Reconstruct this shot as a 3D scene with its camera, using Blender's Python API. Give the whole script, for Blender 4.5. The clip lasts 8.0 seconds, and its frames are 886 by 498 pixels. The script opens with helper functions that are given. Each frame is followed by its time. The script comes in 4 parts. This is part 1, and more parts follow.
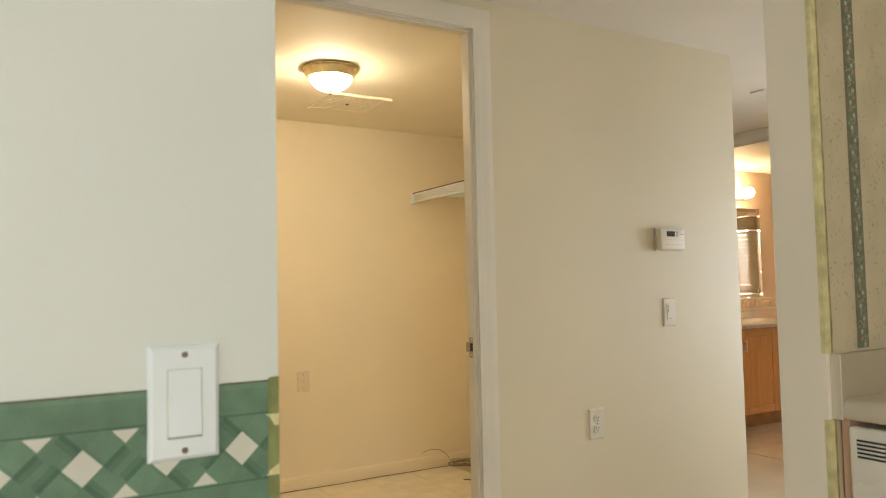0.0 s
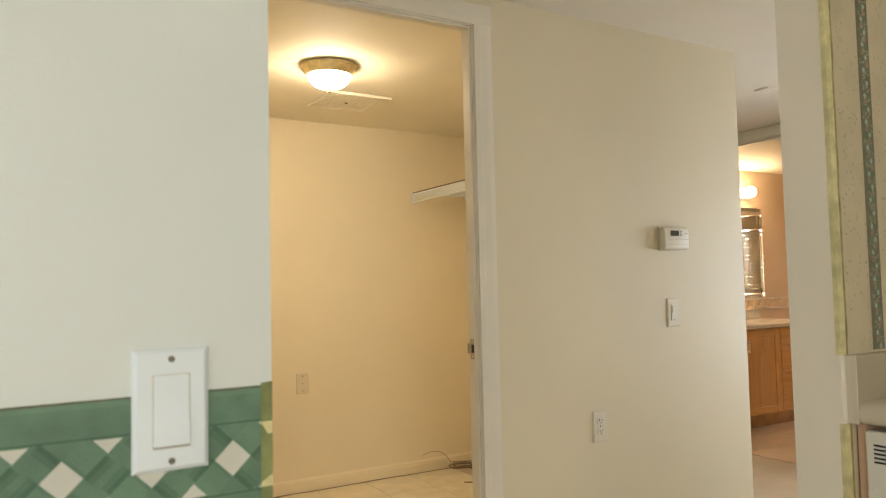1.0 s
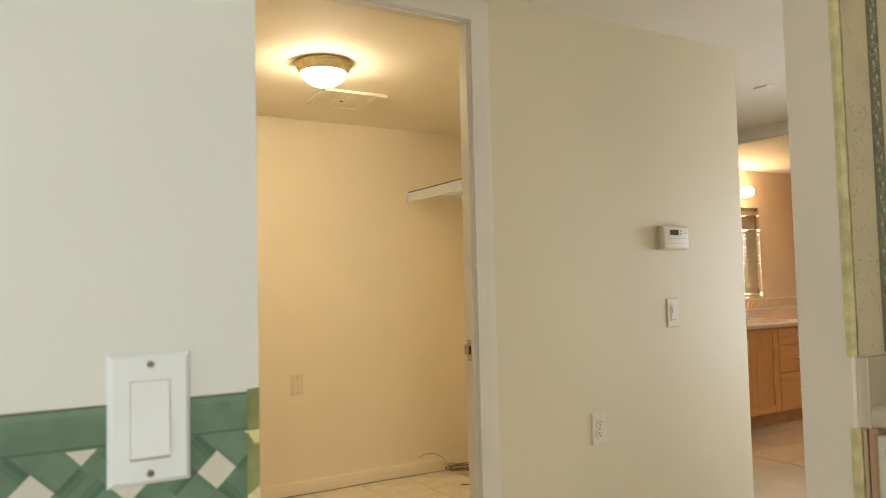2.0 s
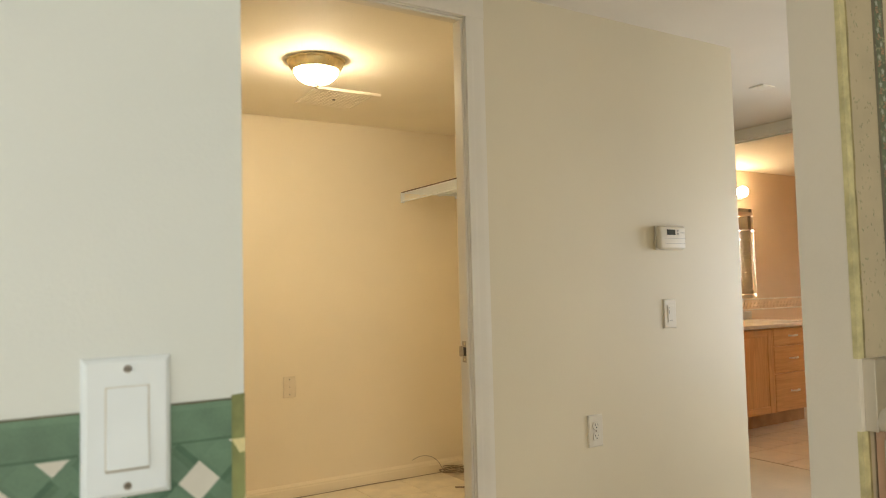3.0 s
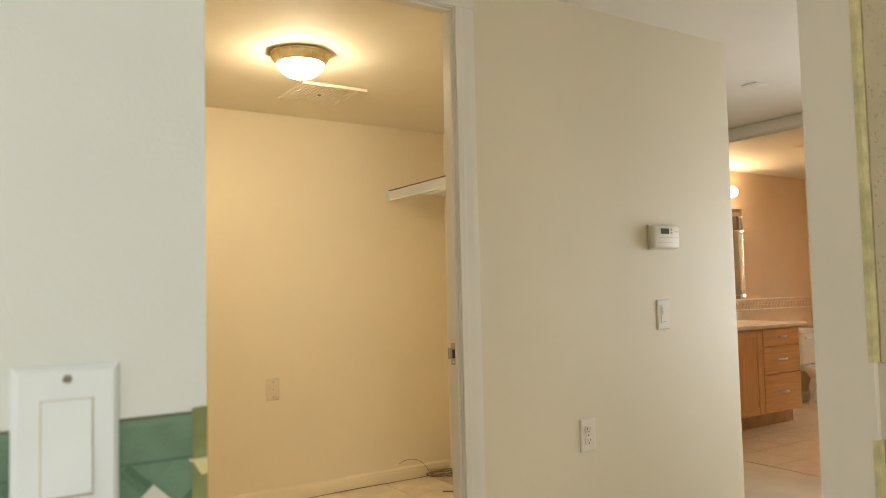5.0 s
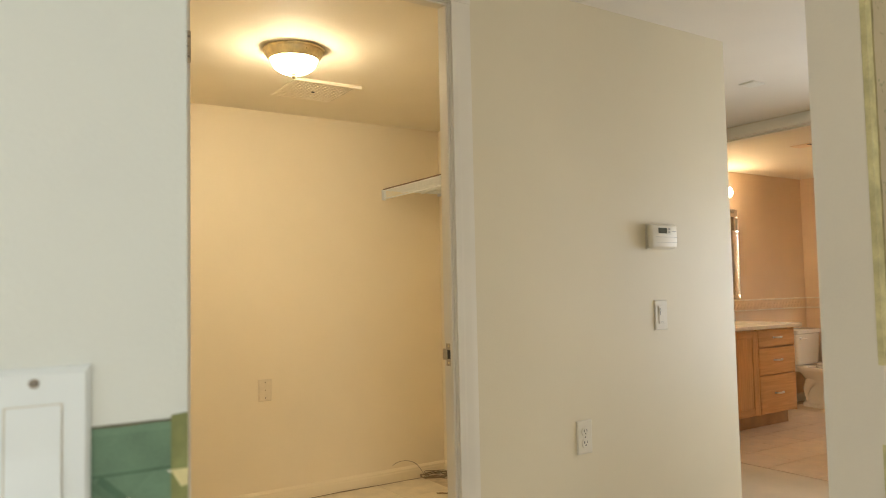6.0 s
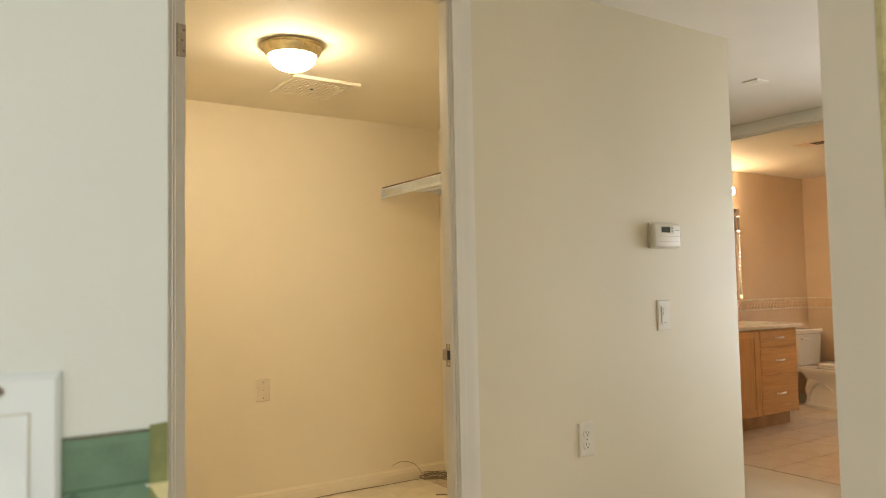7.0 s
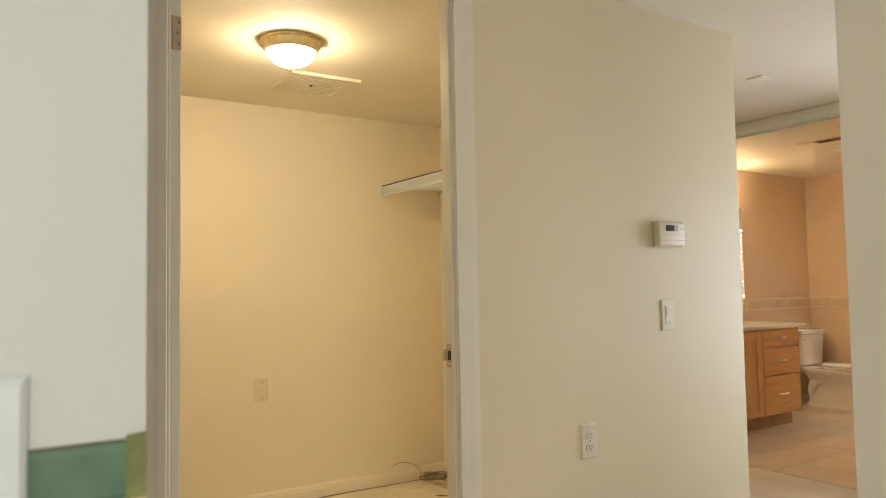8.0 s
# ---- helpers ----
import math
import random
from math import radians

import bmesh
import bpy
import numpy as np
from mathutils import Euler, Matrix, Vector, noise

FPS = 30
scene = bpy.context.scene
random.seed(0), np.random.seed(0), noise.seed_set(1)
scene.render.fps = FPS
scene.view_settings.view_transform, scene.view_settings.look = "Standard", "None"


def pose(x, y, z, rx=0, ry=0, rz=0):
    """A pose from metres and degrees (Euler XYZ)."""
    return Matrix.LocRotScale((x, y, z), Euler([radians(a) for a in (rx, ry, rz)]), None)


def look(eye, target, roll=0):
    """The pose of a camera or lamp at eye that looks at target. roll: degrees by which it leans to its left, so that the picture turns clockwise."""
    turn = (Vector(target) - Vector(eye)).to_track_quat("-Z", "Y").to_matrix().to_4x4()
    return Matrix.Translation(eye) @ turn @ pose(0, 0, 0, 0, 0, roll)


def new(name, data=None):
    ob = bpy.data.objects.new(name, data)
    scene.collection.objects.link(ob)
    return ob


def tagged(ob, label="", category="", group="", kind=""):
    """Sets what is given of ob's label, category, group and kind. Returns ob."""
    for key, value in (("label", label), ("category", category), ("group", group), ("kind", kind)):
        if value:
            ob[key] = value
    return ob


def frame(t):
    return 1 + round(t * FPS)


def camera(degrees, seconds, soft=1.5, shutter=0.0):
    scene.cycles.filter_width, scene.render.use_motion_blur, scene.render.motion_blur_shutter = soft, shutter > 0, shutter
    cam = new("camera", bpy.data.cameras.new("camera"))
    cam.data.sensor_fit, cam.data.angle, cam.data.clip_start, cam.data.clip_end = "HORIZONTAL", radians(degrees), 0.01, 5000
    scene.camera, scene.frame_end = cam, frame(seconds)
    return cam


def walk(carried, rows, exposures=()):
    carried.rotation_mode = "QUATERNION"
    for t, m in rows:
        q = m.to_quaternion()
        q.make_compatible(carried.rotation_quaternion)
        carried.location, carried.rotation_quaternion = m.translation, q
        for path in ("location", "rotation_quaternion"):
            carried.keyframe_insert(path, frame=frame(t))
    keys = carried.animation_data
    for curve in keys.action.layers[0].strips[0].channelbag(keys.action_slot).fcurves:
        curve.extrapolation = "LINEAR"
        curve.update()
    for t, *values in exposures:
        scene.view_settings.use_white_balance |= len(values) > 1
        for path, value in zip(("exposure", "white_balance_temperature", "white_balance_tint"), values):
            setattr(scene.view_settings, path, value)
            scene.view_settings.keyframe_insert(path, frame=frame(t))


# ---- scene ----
cam = camera(62.8, 8.0, soft=1.0)
cam.data.dof.use_dof, cam.data.dof.focus_distance, cam.data.dof.aperture_fstop = True, 3.2, 8.5
PATH = [
    (0, (-0.013, 0.027, 1.162), (1.008, 1.743, 1.266), -1.2),
    (0.5, (-0.003, 0.045, 1.162), (1.018, 1.762, 1.266), -1.3),
    (1, (0.007, 0.067, 1.161), (1.029, 1.783, 1.267), -1.3),
    (1.5, (0.018, 0.088, 1.161), (1.043, 1.801, 1.267), -1.3),
    (3, (0.046, 0.143, 1.159), (1.093, 1.843, 1.268), -1.4),
    (3.5, (0.055, 0.16, 1.159), (1.108, 1.857, 1.268), -1.3),
    (4, (0.067, 0.18, 1.159), (1.125, 1.874, 1.267), -1.2),
    (4.5, (0.077, 0.198, 1.158), (1.144, 1.886, 1.267), -1.3),
    (6, (0.104, 0.253, 1.155), (1.196, 1.925, 1.265), -1.2),
    (6.5, (0.115, 0.268, 1.156), (1.205, 1.941, 1.265), -1.1),
    (7, (0.125, 0.285, 1.156), (1.217, 1.957, 1.264), -1.1),
    (7.5, (0.136, 0.307, 1.154), (1.229, 1.978, 1.262), -1.0),
    (8, (0.146, 0.322, 1.155), (1.238, 1.994, 1.261), -1.0),
]
walk(cam, [(t, look(eye, target, roll)) for t, eye, target, roll in PATH], [(0, 0.1), (8, 0.1)])

# ---- world and light ----
world = bpy.data.worlds.new("sky")
scene.world = world
world.use_nodes = True
sky = world.node_tree.nodes.new("ShaderNodeTexSky")
sky.sky_type, sky.sun_disc = "NISHITA", False
sky.sun_elevation, sky.sun_rotation = radians(38), radians(200)
world.node_tree.links.new(sky.outputs[0], world.node_tree.nodes["Background"].inputs[0])
world.node_tree.nodes["Background"].inputs[1].default_value = 0.1


def window_lamp(name, eye, target, w, h, watts, colour):
    data = bpy.data.lights.new(name, "AREA")
    data.shape, data.size, data.size_y, data.energy, data.color = "RECTANGLE", w, h, watts, colour
    ob = new(name, data)
    ob.matrix_world = look(eye, target)
    return ob


window_lamp("kitchen_daylight", (-1.66, -0.35, 1.5), (0.0, -0.35, 1.5), 1.1, 1.1, 7.0, (0.91, 0.99, 1.0))
# unseen rear source, added to brighten the hall through the opening
window_lamp("rear_daylight", (-0.75, -2.51, 1.5), (-0.75, 0.0, 1.5), 1.15, 0.95, 31, (1.0, 0.99, 0.94))
window_lamp("hall_daylight", (4.265, 1.4, 1.1), (3.0, 1.4, 1.1), 0.74, 1.1, 23, (0.8, 0.87, 1.0))
window_lamp("bath_daylight", (7.13, 3.0, 1.44), (5.0, 3.0, 1.44), 0.8, 0.85, 105, (0.97, 1.0, 1.0))
LAMP_CLOSET, LAMP_BATH = 112.0, 54.0


# ---- materials ----
def mat(name, colour, rough=0.6, metal=0.0, blotch=0.04, scale=3.0, grain=0.0, grain_scale=400.0, bump=0.0, spec=0.5,
        tint=None):
    m = bpy.data.materials.new(name)
    m.use_nodes = True
    nt = m.node_tree
    b = nt.nodes["Principled BSDF"]
    b.inputs["Roughness"].default_value, b.inputs["Metallic"].default_value = rough, metal
    b.inputs["Specular IOR Level"].default_value = spec
    b.inputs["Base Color"].default_value = (*colour, 1)
    tc = nt.nodes.new("ShaderNodeTexCoord")
    big = nt.nodes.new("ShaderNodeTexNoise")
    big.inputs["Scale"].default_value, big.inputs["Detail"].default_value = scale, 6
    nt.links.new(tc.outputs["Object"], big.inputs["Vector"])
    fine = nt.nodes.new("ShaderNodeTexNoise")
    fine.inputs["Scale"].default_value, fine.inputs["Detail"].default_value = grain_scale, 3
    nt.links.new(tc.outputs["Object"], fine.inputs["Vector"])
    ramp = nt.nodes.new("ShaderNodeMapRange")
    ramp.inputs["From Min"].default_value, ramp.inputs["From Max"].default_value = 0.3, 0.7
    nt.links.new(big.outputs[0], ramp.inputs["Value"])
    mix = nt.nodes.new("ShaderNodeMix")
    mix.data_type = "RGBA"
    low = tint or tuple(c * (1 - 2 * blotch) for c in colour)
    mix.inputs["A"].default_value, mix.inputs["B"].default_value = (*low, 1), (*(min(1, c * (1 + blotch)) for c in colour), 1)
    nt.links.new(ramp.outputs[0], mix.inputs["Factor"])
    out = mix.outputs["Result"]
    if grain:
        gr = nt.nodes.new("ShaderNodeMapRange")
        gr.inputs["To Min"].default_value, gr.inputs["To Max"].default_value = 1 - grain, 1 + grain
        nt.links.new(fine.outputs[0], gr.inputs["Value"])
        mul = nt.nodes.new("ShaderNodeVectorMath")
        mul.operation = "SCALE"
        nt.links.new(out, mul.inputs[0])
        nt.links.new(gr.outputs[0], mul.inputs["Scale"])
        out = mul.outputs[0]
    nt.links.new(out, b.inputs["Base Color"])
    rr = nt.nodes.new("ShaderNodeMapRange")
    rr.inputs["To Min"].default_value, rr.inputs["To Max"].default_value = max(0.02, rough - 0.08), min(1, rough + 0.08)
    nt.links.new(big.outputs[0], rr.inputs["Value"])
    nt.links.new(rr.outputs[0], b.inputs["Roughness"])
    if bump:
        bp = nt.nodes.new("ShaderNodeBump")
        bp.inputs["Strength"].default_value, bp.inputs["Distance"].default_value = bump, 0.002
        nt.links.new(fine.outputs[0], bp.inputs["Height"])
        nt.links.new(bp.outputs[0], b.inputs["Normal"])
    return m


def wood(name, dark, light, axis="Z"):
    m = mat(name, light, 0.42, grain=0.05, grain_scale=300)
    nt = m.node_tree
    b = nt.nodes["Principled BSDF"]
    tc = nt.nodes.new("ShaderNodeTexCoord")
    mp = nt.nodes.new("ShaderNodeMapping")
    mp.inputs["Scale"].default_value = {"Z": (22, 22, 1.6), "X": (1.6, 22, 22)}[axis]
    nt.links.new(tc.outputs["Object"], mp.inputs["Vector"])
    n = nt.nodes.new("ShaderNodeTexNoise")
    n.inputs["Scale"].default_value, n.inputs["Detail"].default_value, n.inputs["Distortion"].default_value = 1.5, 8, 1.2
    nt.links.new(mp.outputs[0], n.inputs["Vector"])
    r = nt.nodes.new("ShaderNodeValToRGB")
    r.color_ramp.elements[0].position, r.color_ramp.elements[0].color = 0.3, (*dark, 1)
    r.color_ramp.elements[1].position, r.color_ramp.elements[1].color = 0.68, (*light, 1)
    nt.links.new(n.outputs[0], r.inputs[0])
    nt.links.new(r.outputs[0], b.inputs["Base Color"])
    return m


def glow(name, colour, strength):
    m = bpy.data.materials.new(name)
    m.use_nodes = True
    b = m.node_tree.nodes["Principled BSDF"]
    b.inputs["Base Color"].default_value = (0.9, 0.88, 0.82, 1)
    b.inputs["Roughness"].default_value = 0.25
    b.inputs["Emission Color"].default_value = (*colour, 1)
    b.inputs["Emission Strength"].default_value = strength
    return m


def tile_mat(name, a, b_, rough):
    m = mat(name, a, rough, blotch=0.08, scale=9, grain=0.06, grain_scale=160, bump=0.06)
    nt = m.node_tree
    b = nt.nodes["Principled BSDF"]
    src = b.inputs["Base Color"].links[0].from_socket
    info = nt.nodes.new("ShaderNodeObjectInfo")
    mix = nt.nodes.new("ShaderNodeMix")
    mix.data_type = "RGBA"
    mix.inputs["B"].default_value = (*b_, 1)
    mul = nt.nodes.new("ShaderNodeMath")
    mul.operation = "MULTIPLY"
    mul.inputs[1].default_value = 0.45
    nt.links.new(info.outputs["Random"], mul.inputs[0])
    nt.links.new(mul.outputs[0], mix.inputs["Factor"])
    nt.links.new(src, mix.inputs["A"])
    nt.links.new(mix.outputs["Result"], b.inputs["Base Color"])
    return m


M_KITCHEN = mat("kitchen_paint", (0.715, 0.74, 0.7), 0.5, blotch=0.015, scale=2.5, grain=0.015, bump=0.12, grain_scale=260)
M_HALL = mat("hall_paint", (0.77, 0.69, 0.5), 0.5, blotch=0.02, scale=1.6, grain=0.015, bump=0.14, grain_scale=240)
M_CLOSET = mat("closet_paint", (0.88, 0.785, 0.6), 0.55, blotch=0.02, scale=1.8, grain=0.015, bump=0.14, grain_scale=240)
M_BATH = mat("bath_paint", (0.79, 0.61, 0.43), 0.5, blotch=0.03, scale=2.2, grain=0.02, bump=0.12, grain_scale=240)
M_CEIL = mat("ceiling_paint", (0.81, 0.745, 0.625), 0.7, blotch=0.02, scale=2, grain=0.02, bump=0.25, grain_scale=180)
# copy of the ceiling paint, lightened to stand in for the closet lamp's bounce
M_CEIL_LIT = mat("closet_ceiling_paint", (0.9, 0.83, 0.68), 0.7, blotch=0.02, scale=2, grain=0.02, bump=0.25, grain_scale=180)
M_PIER = mat("pier_paint", (0.86, 0.785, 0.655), 0.5, blotch=0.02, scale=2.5, grain=0.015, bump=0.12, grain_scale=260)
M_TRIM = mat("trim_paint", (0.805, 0.755, 0.635), 0.34, blotch=0.02, scale=5, grain=0.01, bump=0.05, grain_scale=120)
M_PLASTIC = mat("white_plastic", (0.8, 0.85, 0.87), 0.3, blotch=0.01, scale=20)
M_IVORY = mat("ivory_plastic", (0.79, 0.735, 0.6), 0.32, blotch=0.015, scale=20)
M_DARK = mat("dark_slot", (0.03, 0.028, 0.025), 0.6, blotch=0.1)
M_STEEL = mat("screw_steel", (0.3, 0.26, 0.21), 0.5, 0.7, blotch=0.1, scale=80)
M_STRIKE = mat("worn_brass", (0.54, 0.46, 0.33), 0.45, 0.55, blotch=0.1, scale=60)
M_CHROME = mat("satin_nickel", (0.86, 0.84, 0.79), 0.3, 0.7, blotch=0.03, scale=30)
M_BRASS = mat("antique_brass", (0.84, 0.71, 0.42), 0.33, 0.7, blotch=0.12, scale=25)
M_GREEN = mat("border_green", (0.128, 0.22, 0.145), 0.6, blotch=0.1, scale=30, grain=0.16, grain_scale=420)
M_GREEN_L = mat("border_green_light", (0.146, 0.25, 0.165), 0.6, blotch=0.1, scale=30, grain=0.16, grain_scale=420)
M_GREEN_M = mat("border_green_mid", (0.096, 0.18, 0.112), 0.6, blotch=0.1, scale=30, grain=0.16, grain_scale=420)
M_GREEN_D = mat("border_green_dark", (0.07, 0.145, 0.088), 0.6, blotch=0.1, scale=30, grain=0.16, grain_scale=420)
M_CREAM = mat("border_cream", (0.64, 0.62, 0.54), 0.6, blotch=0.04, scale=30)
M_YELLOW = mat("aged_varnish", (0.71, 0.63, 0.33), 0.65, blotch=0.14, scale=35, grain=0.1, grain_scale=300)
M_OCHRE = mat("aged_glue", (0.36, 0.28, 0.1), 0.5, blotch=0.2, scale=40, grain=0.15, grain_scale=200)
M_PAPER = mat("wallpaper_ground", (0.6, 0.5, 0.33), 0.65, blotch=0.06, scale=12, grain=0.05, grain_scale=500, bump=0.1)
M_STRIP = mat("wallpaper_strip", (0.18, 0.2, 0.12), 0.65, blotch=0.12, scale=60, grain=0.1, grain_scale=700)
M_STRIP_EDGE = mat("wallpaper_strip_edge", (0.2, 0.17, 0.11), 0.65, blotch=0.12, scale=60)
M_LEAF_A = mat("print_sage", (0.37, 0.36, 0.22), 0.65, blotch=0.1)
M_LEAF_B = mat("print_brown", (0.42, 0.34, 0.21), 0.65, blotch=0.1)
M_CORAL = mat("print_coral", (0.46, 0.25, 0.16), 0.65, blotch=0.1)
M_PETAL = mat("print_petal", (0.44, 0.45, 0.36), 0.65, blotch=0.08)
M_LAMINATE = mat("counter_laminate", (0.62, 0.545, 0.42), 0.35, blotch=0.02, scale=8, grain=0.02)
M_APPLIANCE = mat("appliance_enamel", (0.83, 0.775, 0.67), 0.28, blotch=0.015, scale=6)
M_OAK = wood("maple_upright", (0.6, 0.32, 0.125), (0.75, 0.44, 0.19))
M_OAK_X = wood("maple_level", (0.6, 0.32, 0.125), (0.75, 0.44, 0.19), "X")
M_STILE = wood("stained_stile", (0.5, 0.3, 0.19), (0.62, 0.4, 0.27))
M_PORCELAIN = mat("porcelain", (0.8, 0.77, 0.7), 0.1, blotch=0.01, scale=5)
M_VANITY_TOP = mat("cultured_marble", (0.74, 0.69, 0.6), 0.2, blotch=0.05, scale=14)
M_TILE = tile_mat("bath_tile", (0.73, 0.585, 0.42), (0.66, 0.51, 0.36), 0.35)
M_CTILE = tile_mat("closet_tile", (0.82, 0.74, 0.58), (0.79, 0.7, 0.54), 0.4)
M_GROUT = mat("grout", (0.52, 0.4, 0.28), 0.85, blotch=0.1, scale=20, grain=0.1)
M_CGROUT = mat("closet_grout", (0.7, 0.6, 0.45), 0.85, blotch=0.1, scale=20, grain=0.1)
M_FLOOR = mat("hall_vinyl", (0.68, 0.57, 0.42), 0.45, blotch=0.06, scale=4, grain=0.05, grain_scale=120, bump=0.05)
M_LISTEL = mat("border_tile", (0.78, 0.6, 0.41), 0.3, blotch=0.05, scale=30)
M_LISTEL_RAIL = mat("border_tile_rail", (0.88, 0.8, 0.68), 0.3, blotch=0.08, scale=30)
M_CABLE = mat("cable_sheath", (0.27, 0.2, 0.12), 0.5, blotch=0.1, scale=40)
M_BLIND = mat("blind_slat", (0.45, 0.39, 0.28), 0.45, blotch=0.03, scale=12)
M_LCD = mat("lcd", (0.08, 0.082, 0.06), 0.8, blotch=0.05, scale=60, spec=0.2)
M_GREY = mat("grey_print", (0.42, 0.39, 0.32), 0.5, blotch=0.05)
M_MIRROR = mat("mirror_silver", (0.9, 0.9, 0.88), 0.02, 1.0, blotch=0.0)
M_MIRROR.node_tree.nodes["Principled BSDF"].inputs["Roughness"].links and M_MIRROR.node_tree.links.remove(
    M_MIRROR.node_tree.nodes["Principled BSDF"].inputs["Roughness"].links[0])
M_MIRROR.node_tree.nodes["Principled BSDF"].inputs["Roughness"].default_value = 0.01
M_DOME = glow("lit_alabaster_glass", (1.0, 0.81, 0.54), LAMP_CLOSET)
M_GLOBE = glow("lit_globe_glass", (1.0, 0.73, 0.43), LAMP_BATH)
M_OUTSIDE = glow("outdoor_brightness", (0.9, 0.97, 1.0), 4.0)


# ---- mesh helpers ----
def box(bm, x0, x1, y0, y1, z0, z1, bev=0.0, seg=2):
    r = bmesh.ops.create_cube(bm, size=1, matrix=Matrix.LocRotScale(
        ((x0 + x1) / 2, (y0 + y1) / 2, (z0 + z1) / 2), None, (x1 - x0, y1 - y0, z1 - z0)))
    if bev:
        es = list({e for v in r["verts"] for e in v.link_edges})
        bmesh.ops.bevel(bm, geom=es, offset=bev, segments=seg, profile=0.5, affect="EDGES")
    return bm


def cyl(bm, m, r, h, seg=20, r2=None):
    bmesh.ops.create_cone(bm, cap_ends=True, segments=seg, radius1=r, radius2=r if r2 is None else r2, depth=h, matrix=m)
    return bm


def spin(bm, profile, centre, seg=40):
    """A turned shape from (radius, z) pairs round an upright axis."""
    rings = []
    for r, z in profile:
        if r < 1e-5:
            rings.append([bm.verts.new((centre[0], centre[1], centre[2] + z))])
        else:
            rings.append([bm.verts.new((centre[0] + r * math.cos(2 * math.pi * i / seg),
                                        centre[1] + r * math.sin(2 * math.pi * i / seg), centre[2] + z)) for i in range(seg)])
    for a, b in zip(rings, rings[1:]):
        for i in range(seg):
            j = (i + 1) % seg
            if len(a) == 1 and len(b) > 1:
                bm.faces.new((a[0], b[i], b[j]))
            elif len(b) == 1 and len(a) > 1:
                bm.faces.new((a[i], b[0], a[j]))
            elif len(a) > 1:
                bm.faces.new((a[i], b[i], b[j], a[j]))
    bmesh.ops.recalc_face_normals(bm, faces=bm.faces)
    return bm


def extrude(bm, profile, origin, along, out, length):
    """A moulding: profile pairs (out, up) carried along a direction. along and out are unit vectors."""
    along, out, o = Vector(along), Vector(out), Vector(origin)
    up = Vector((0, 0, 1)) if abs(along.z) < 0.5 else along.cross(out)
    ends = [[bm.verts.new(o + along * d + out * a + up * b) for a, b in profile] for d in (0, length)]
    n = len(profile)
    for i in range(n):
        j = (i + 1) % n
        bm.faces.new((ends[0][i], ends[0][j], ends[1][j], ends[1][i]))
    bm.faces.new(ends[0]), bm.faces.new(list(reversed(ends[1])))
    bmesh.ops.recalc_face_normals(bm, faces=bm.faces)
    return bm


def loft(bm, rings):
    """Skin over closed rings of equal count, capped at both ends."""
    vs = [[bm.verts.new(p) for p in r] for r in rings]
    n = len(vs[0])
    for a, b in zip(vs, vs[1:]):
        for i in range(n):
            j = (i + 1) % n
            bm.faces.new((a[i], a[j], b[j], b[i]))
    bm.faces.new(vs[0]), bm.faces.new(list(reversed(vs[-1])))
    bmesh.ops.recalc_face_normals(bm, faces=bm.faces)
    return bm


def link(name, bm, material, smooth=False):
    me = bpy.data.meshes.new(name)
    bm.to_mesh(me)
    bm.free()
    me.materials.append(material)
    if smooth:
        for p in me.polygons:
            p.use_smooth = True
        me.set_sharp_from_angle(angle=radians(40))
    return new(name, me)


def part(name, bm, material, parent, label="", smooth=False):
    ob = link(name, bm, material, smooth)
    ob.parent = parent
    ob.matrix_parent_inverse = parent.matrix_world.inverted()
    return tagged(ob, label)


def thing(name, place, label, category, group="", kind=""):
    ob = new(name)
    ob.matrix_world = Matrix.Translation(place)
    ob.empty_display_size = 0.05
    return tagged(ob, label, category, group, kind)


def structure(name, bm, material, label, category):
    return tagged(link(name, bm, material), label, category, kind="structure")


def bmesh_sphere(c, r, seg=14):
    bm = bmesh.new()
    bmesh.ops.create_uvsphere(bm, u_segments=seg, v_segments=seg // 2 + 1, radius=r, matrix=Matrix.Translation(c))
    return bm


def nb():
    return bmesh.new()


# ---- plan ----
CEIL = 2.17
KY0, KY1 = 0.815, 0.909          # wall between kitchen and hall
KXL, KXR = 0.241, 1.26           # its opening
DY0, DY1 = 2.115, 2.175          # wall between hall and closet
JX0, JX1, HEAD = 0.538, 1.36, 2.058
CX0, CX1, CY = 0.3, 2.632, 4.155  # closet inside
COR = 2.748                      # outer corner
BX0, BX1 = 4.26, 4.37            # wall to the bathroom
BY0, BY1, BHEAD = 2.48, 3.46, 2.095
BATHX, BATHY = 7.04, 4.33

# floors
structure("floor_hall", box(nb(), -1.75, BX0 + 0.0225, -2.5, 5.0, -0.1, -0.004), M_FLOOR, "plain beige sheet vinyl floor of the hall", "floor")
floor_closet = structure("floor_closet", box(nb(), CX0, CX1, DY0 + 0.02, CY, -0.0035, -0.0028), M_CGROUT, "cream tiled floor of the walk-in closet", "floor")
floor_bath = structure("floor_bath", box(nb(), BX0 + 0.0228, BATHX, 2.0, BATHY, -0.1, -0.003), M_GROUT, "tan tiled bathroom floor", "floor")
